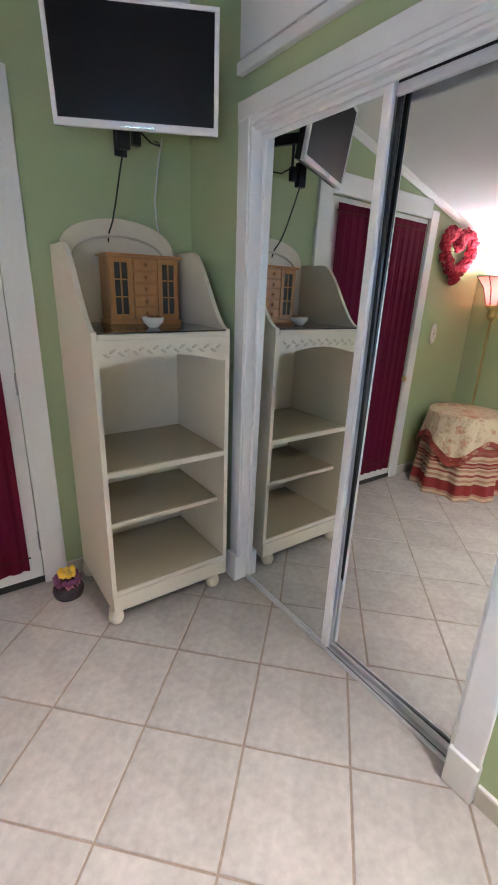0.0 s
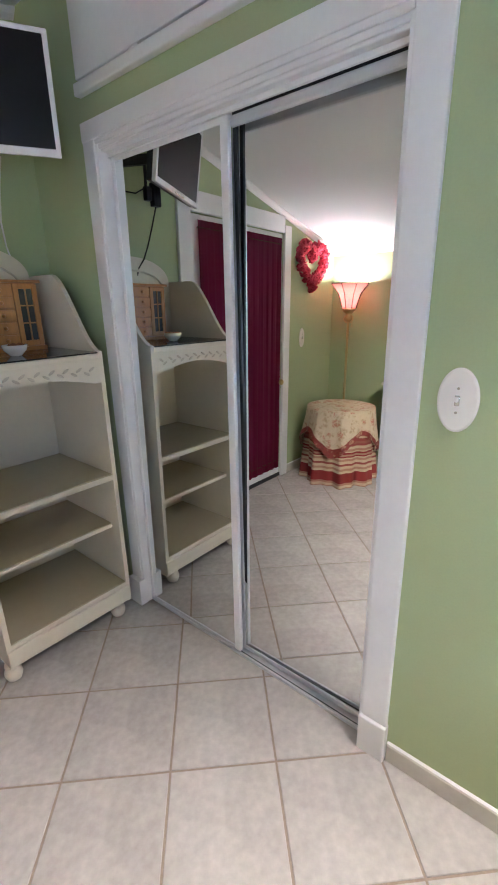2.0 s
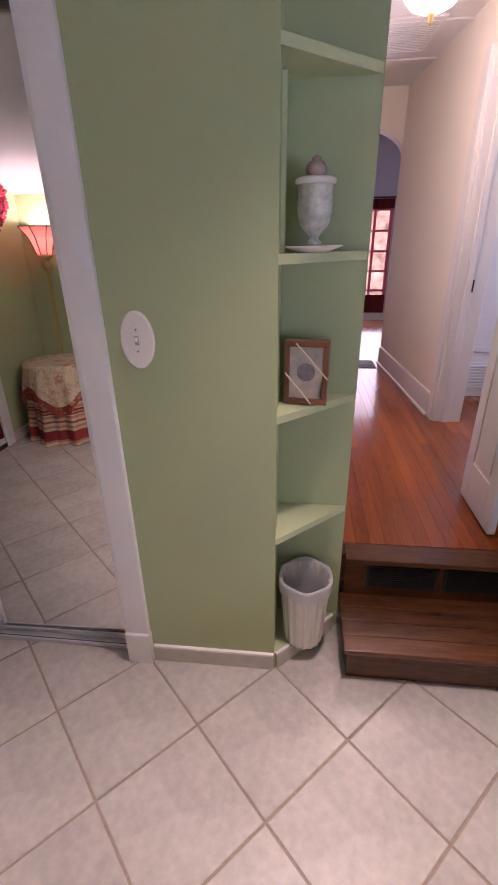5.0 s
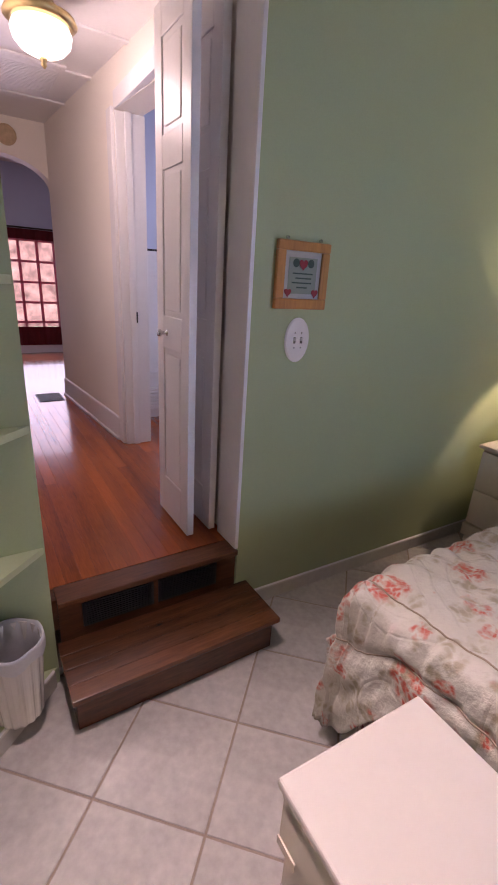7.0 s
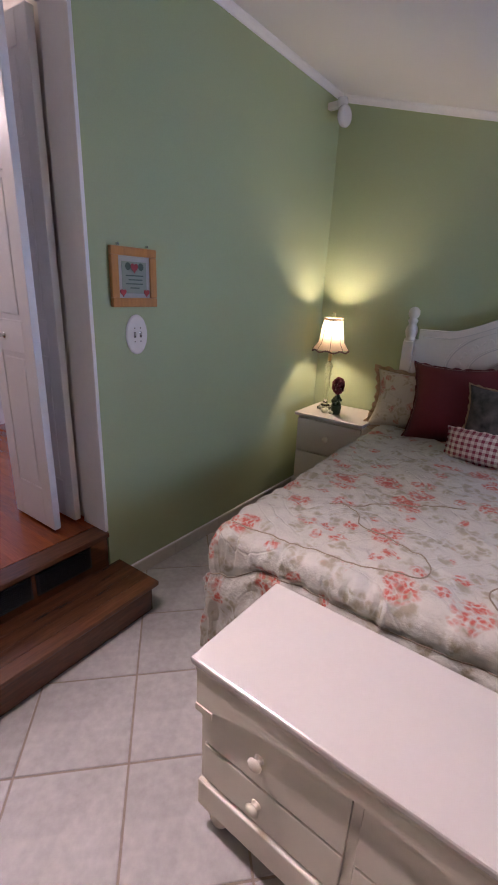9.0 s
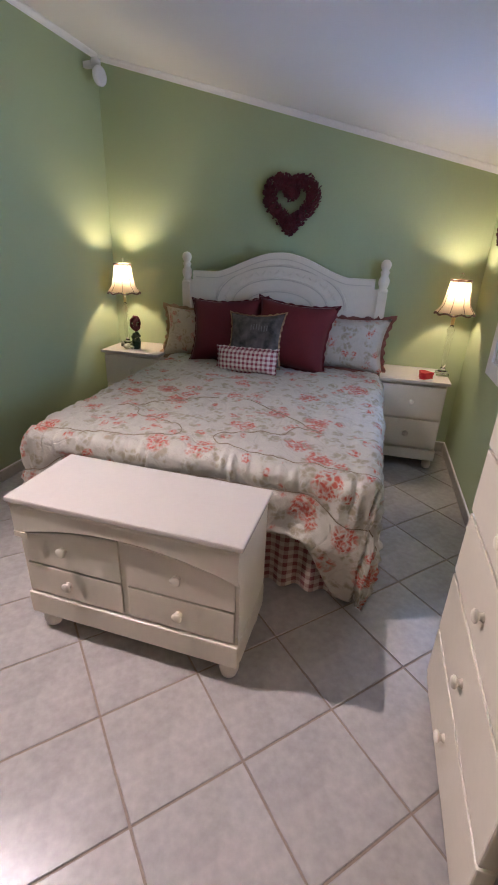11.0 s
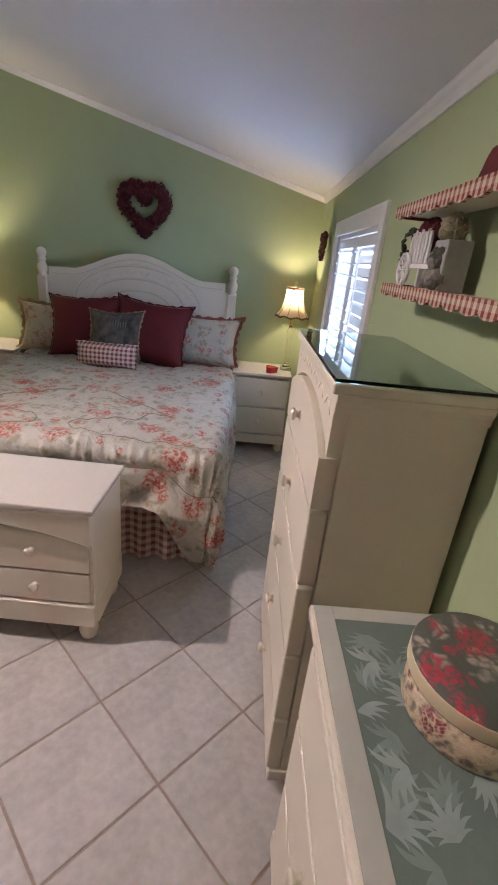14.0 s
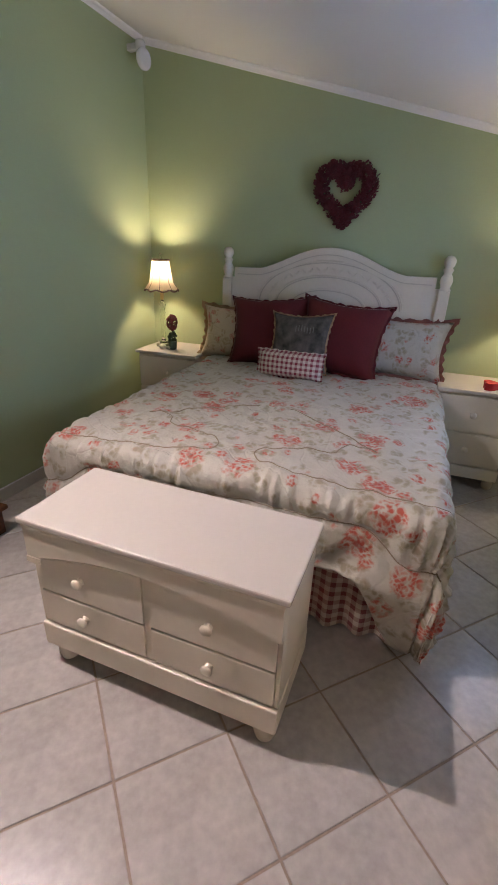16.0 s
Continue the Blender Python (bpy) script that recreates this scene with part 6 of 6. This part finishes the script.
def draped(r_top, z_top, z_low, flare, folds, amp, points=0, point_drop=0.0, n=192, seed=0.0):
    bm = bmesh.new()
    rows = []
    for k in range(15):
        f = k / 14
        row = []
        for i in range(n):
            a = 2 * math.pi * i / n
            low = z_low - (point_drop * abs(math.cos(points * a / 2 + 0.6)) ** 2 if points else 0)
            if k < 4:
                r, z = r_top * k / 4 if k else 0.001, z_top
            else:
                g = (k - 4) / 10
                r = r_top + flare * g + amp * g * (math.sin(folds * a + seed) + 0.5 * math.sin(2.3 * folds * a + 1 + seed))
                z = z_top - 0.006 + (low - z_top) * g
            row.append(bm.verts.new((r * math.cos(a), r * math.sin(a), z)))
        rows.append(row)
    for a, b in zip(rows, rows[1:]):
        for i in range(n):
            bm.faces.new((a[i], a[(i + 1) % n], b[(i + 1) % n], b[i]))
    return bm


STRIPE = plaid("red_stripe_cloth", (0.50, 0.38, 0.26), (0.24, 0.025, 0.02), 0.021, (2,), (0.55,))
tn = STRIPE.node_tree
sz, band, base_in = tn.nodes.new("ShaderNodeSeparateXYZ"), tn.nodes.new("ShaderNodeValToRGB"), tn.nodes["Principled BSDF"].inputs["Base Color"]
tn.links.new(tn.nodes.new("ShaderNodeTexCoord").outputs["Object"], sz.inputs[0])
tn.links.new(sz.outputs[2], band.inputs[0])
band.color_ramp.interpolation = "CONSTANT"
for pos, v in ((0.0, 0), (0.05, 1), (0.135, 0), (0.20, 0.8), (0.215, 0), (0.27, 1), (0.285, 0), (0.30, 1), (0.315, 0), (0.37, 0.8), (0.43, 0)):
    el = band.color_ramp.elements.new(pos)
    el.color = (v, v, v, 1)
mb = tn.nodes.new("ShaderNodeMix")
mb.data_type = "RGBA"
mb.inputs[7].default_value = (0.22, 0.018, 0.018, 1)
tn.links.new(band.outputs[0], mb.inputs[0])
tn.links.new(base_in.links[0].from_socket, mb.inputs[6])
tn.links.new(mb.outputs[2], base_in)
uc = part("striped_tablecloth", draped(0.292, 0.657, 0.008, 0.035, 8, 0.030), STRIPE, None, "floor-length red and cream striped tablecloth on the round table", True)
tagged(uc, "", "tablecloth")
uc.matrix_basis = pose(-2.16, -1.94, 0)
CLOTH2 = floral("floral_topper_cloth", (0.58, 0.48, 0.33), (0.42, 0.10, 0.06), (0.36, 0.26, 0.14), 7.5, 0.8)
tc = part("floral_tablecloth", draped(0.297, 0.665, 0.47, 0.045, 8, 0.016, 4, 0.20, 192, 0.5), CLOTH2, None, "cream floral square tablecloth over the striped cloth", True)
tagged(tc, "", "tablecloth")
tc.matrix_basis = pose(-2.16, -1.94, 0)
bm = draped(0.2995, 0.6655, 0.47, 0.047, 8, 0.016, 4, 0.20, 192, 0.5)
bmesh.ops.delete(bm, geom=[v for i, v in enumerate(bm.verts) if i < 192 * 12], context="VERTS")
part("border", bm, floral("rust_border_cloth", (0.26, 0.035, 0.025), (0.50, 0.34, 0.20), (0.15, 0.03, 0.02), 14, 0.8), tc, "rust red printed border", True)

# ---- wreaths ----


def heart_wreath(name, label, m, w, h, thick, petals, material, size, seed):
    ob = thing(name, label, "wreath")
    ob.matrix_basis = m
    curve = []
    for k in range(60):
        u = 2 * math.pi * k / 60
        curve.append(Vector((w / 34 * 16 * math.sin(u) ** 3, 0, h / 30 * (13 * math.cos(u) - 5 * math.cos(2 * u) - 2 * math.cos(3 * u) - math.cos(4 * u) + 2.0))))
    for c in curve:
        if c.z < -0.22 * h:
            c.z = -0.22 * h + (c.z + 0.22 * h) * 0.75
    part("wire_frame", tube(bmesh.new(), [c + Vector((0, -0.03, 0)) for c in curve] + [curve[0] + Vector((0, -0.03, 0))], 0.010, 6), LEAFG, ob)
    rng_ = random.Random(seed)
    bm = bmesh.new()
    for k in range(petals):
        c = curve[rng_.randrange(60)]
        d = Vector((rng_.gauss(0, 1), -abs(rng_.gauss(0, 1)), rng_.gauss(0, 1))).normalized()
        p = c + Vector((0, -0.02, 0)) + d * thick * (0.55 + 0.5 * rng_.random())
        p.y = min(p.y, -0.004)
        bmesh.ops.create_icosphere(bm, subdivisions=1, radius=size * (0.7 + 0.7 * rng_.random()), matrix=Matrix.Translation(p) @ d.to_track_quat("Z", "Y").to_matrix().to_4x4() @ pose(0, 0, 0, 60 * rng_.random(), 60 * rng_.random(), 0) @ Matrix.Diagonal((1, 1, 0.35, 1)))
    part("petals", bm, material, ob, "crowded cloth petals")
    return ob


heart_wreath("heart_wreath", "dark red heart-shaped petal wreath above the bed", pose(X1 - 0.012, -1.055, 1.775, 0, 0, -90), 0.345, 0.335, 0.056, 1800, PETAL, 0.0125, 21)
heart_wreath("heart_wreath", "bright red heart-shaped petal wreath beside the door", pose(X0 + 0.012, -1.985, 1.830, 0, 0, 90), 0.42, 0.36, 0.052, 1000, BRPETAL, 0.019, 22)
heart_wreath("small_heart_wreath", "small dark red heart wreath near the window", pose(2.36, YS + 0.008, 1.635, 0, 0, 180), 0.16, 0.16, 0.030, 160, PETAL, 0.012, 23)

# ---- gingham wall shelf with ornaments ----
GING = plaid("gingham_paint", (0.58, 0.48, 0.36), (0.24, 0.035, 0.03), 0.0115, (0, 2), (0.70, 0.30))
ws = thing("wall_shelf", "scalloped two-tier wall shelf painted in red gingham", "shelf")
sx0, sx1 = -0.36, 0.36
for z in (1.465, 1.672):
    part("board", Box(sx0 + 0.01, sx1 - 0.01, YS + 0.002, -2.338, z - 0.012, z + 0.006, 0.002), CREAM, ws)
    n = 9
    pts_ = [(sx0, z + 0.009), (sx0, z - 0.016)]
    for k in range(n * 8 + 1):
        u = k / (n * 8)
        pts_.append((sx0 + (sx1 - sx0) * u, z - 0.016 - 0.010 * abs(math.sin(math.pi * u * n))))
    pts_ += [(sx1, z - 0.016), (sx1, z + 0.009)]
    part("scalloped_fascia", prism(bmesh.new(), pts_, -2.338, -2.328, "y"), GING, ws, "red and cream gingham scalloped edge")
    part("end_fascia", Box(sx1 - 0.01, sx1 - 0.002, YS + 0.002, -2.339, z - 0.020, z + 0.009), GING, ws)
crest = [(-0.02 + 0.14 * math.cos(math.pi * k / 20), 1.684 + 0.10 * math.sin(math.pi * k / 20) ** 0.7 * (1 + 0.1 * math.cos(8 * math.pi * k / 20))) for k in range(21)]
part("crest", prism(bmesh.new(), [(x - 0.05, z) for x, z in crest], -2.43, -2.415, "y"), PETAL, ws, "dark red scalloped crest")
cart = thing("picket_cart", "small white picket flower cart ornament with wheels", "ornament", "", "", (0.165, -2.39, 1.471))
for k in range(7):
    x = 0.075 - 0.022 * k
    part("picket", prism(bmesh.new(), [(x - 0.007, 0.055), (x + 0.007, 0.055), (x + 0.007, 0.125 + 0.006 * (k % 2)), (x, 0.138 + 0.006 * (k % 2)), (x - 0.007, 0.125 + 0.006 * (k % 2))], 0.030, 0.036, "y"), PORCELAIN, cart)
part("cart_rail", Box(-0.10, 0.10, 0.036, 0.042, 0.048, 0.060, 0.002), PORCELAIN, cart)
part("cart_floor", Box(-0.08, 0.09, -0.03, 0.034, 0.050, 0.056), PORCELAIN, cart)
part("cart_leg", Box(-0.03, -0.018, 0.026, 0.036, 0.0, 0.050), PORCELAIN, cart)
for yy in (-0.034, 0.044):
    part("wheel", tube(bmesh.new(), [(0.075 + 0.040 * math.cos(2 * math.pi * k / 20), yy, 0.044 + 0.040 * math.sin(2 * math.pi * k / 20)) for k in range(21)], 0.006, 6), PORCELAIN, cart)
    for k in range(4):
        a = math.pi * k / 4
        part("spoke", tube(bmesh.new(), [(0.075 - 0.038 * math.cos(a), yy, 0.044 - 0.038 * math.sin(a)), (0.075 + 0.038 * math.cos(a), yy, 0.044 + 0.038 * math.sin(a))], 0.003, 5), PORCELAIN, cart)
part("box_body", Box(-0.155, -0.078, -0.035, 0.028, 0.0, 0.115, 0.004), mat("weathered_board", (0.36, 0.36, 0.35), 0.7, 0, 0.2), cart)
clump("dark_flower_clump", cart, PETAL, (0.04, 0.0, 0.135), (0.075, 0.022, 0.035), 150, 0.013, 31)
clump("trailing_leaves", cart, LEAFG, (0.10, 0.03, 0.10), (0.03, 0.02, 0.05), 40, 0.009, 33)
clump("pale_flower_clump", cart, mat("pale_dried_flowers", (0.30, 0.26, 0.16), 0.8, 0, 0.5, 60, 20, 0.3), (-0.10, 0.0, 0.14), (0.035, 0.025, 0.03), 80, 0.010, 32)
bear = thing("plush_bunny", "small grey plush animal sitting on the shelf", "figurine", "", "", (0.035, -2.365, 1.471))
bm = bmesh.new()
rng = random.Random(8)
for p, r in (((0, 0, 0.027), 0.028), ((0.004, 0.010, 0.066), 0.020), ((-0.014, 0.01, 0.090), 0.008), ((0.016, 0.01, 0.090), 0.008), ((0.018, 0.02, 0.016), 0.011), ((-0.02, 0.02, 0.016), 0.011)):
    bmesh.ops.create_icosphere(bm, subdivisions=3, radius=r, matrix=Matrix.Translation(p))
for v in bm.verts:
    v.co += Vector((rng.uniform(-1, 1), rng.uniform(-1, 1), rng.uniform(-1, 1))) * 0.002
part("figure", bm, mat("grey_plush", (0.22, 0.20, 0.18), 0.95, 0, 0.4, 120, 20, 0.5), bear)

# ---- tiles and boards ----
T = 0.36
DA, DB = Vector((1, -1, 0)) / math.sqrt(2), Vector((-1, -1, 0)) / math.sqrt(2)


def clip_poly(poly, axis, value, keep_less):
    out = []
    for p, q in zip(poly, poly[1:] + poly[:1]):
        inp, inq = (p[axis] <= value) == keep_less, (q[axis] <= value) == keep_less
        if inp:
            out.append(p)
        if inp != inq:
            f = (value - p[axis]) / (q[axis] - p[axis])
            out.append((p[0] + (q[0] - p[0]) * f, p[1] + (q[1] - p[1]) * f))
    return out


def tile_mesh(poly):
    c = Vector((sum(p[0] for p in poly) / len(poly), sum(p[1] for p in poly) / len(poly)))
    bm = bmesh.new()
    rings = []
    for inset, z in ((0, -0.006), (0, -0.0018), (0.0022, 0.0)):
        ring = []
        for p in poly:
            d = c - Vector(p)
            q = Vector(p) + d.normalized() * inset * 1.4
            ring.append(bm.verts.new((q.x, q.y, z)))
        rings.append(ring)
    n = len(poly)
    for a, b in zip(rings, rings[1:]):
        for i in range(n):
            bm.faces.new((a[i], a[(i + 1) % n], b[(i + 1) % n], b[i]))
    bm.faces.new(rings[-1])
    bmesh.ops.recalc_face_normals(bm, faces=bm.faces)
    me = bpy.data.meshes.new("tile")
    bm.to_mesh(me)
    bm.free()
    me.materials.append(TILE)
    return me


floor = thing("floor", "pale beige square floor tiles laid diagonally with brown grout", "floor", "", "structure")
h = T / 2 - 0.0036
corner = [tuple((DA * a + DB * b)[:2]) for a, b in ((-h, -h), (h, -h), (h, h), (-h, h))]
whole = tile_mesh(corner)
for i in range(-14, 18):
    for j in range(-14, 18):
        c = (DA * (i + 0.5) + DB * (j + 0.5)) * T
        poly = [(p[0] + c.x, p[1] + c.y) for p in corner]
        cut = poly
        for axis, value, less in ((0, X0 + 0.002, False), (0, X1 - 0.002, True), (1, YS + 0.002, False), (1, 0.55, True)):
            cut = clip_poly(cut, axis, value, less)
            if len(cut) < 3:
                break
        if len(cut) < 3:
            continue
        if len(cut) == 4 and all(abs(a[0] - b[0]) + abs(a[1] - b[1]) < 1e-6 for a, b in zip(cut, poly)):
            ob = new("tile", whole)
        else:
            ob = new("tile", tile_mesh([(p[0] - c.x, p[1] - c.y) for p in cut]))
        ob.location = (c.x, c.y, 0)
        ob.parent = floor
boards = thing("hall_boards", "polished red brown hardwood strip floor", "floor", "", "structure")
rng = random.Random(4)
for k in range(15):
    x = 0.0 + 0.062 * k
    y = 0.607 - rng.random() * 0.0
    while y < 3.59:
        ln = 0.7 + rng.random() * 1.1
        y2 = min(3.595, y + ln)
        part("board", Box(x + 0.0003, x + 0.0617, y + 0.0003, y2 - 0.0003, HALL - 0.008, HALL, 0.0004), WOOD, boards)
        y = y2
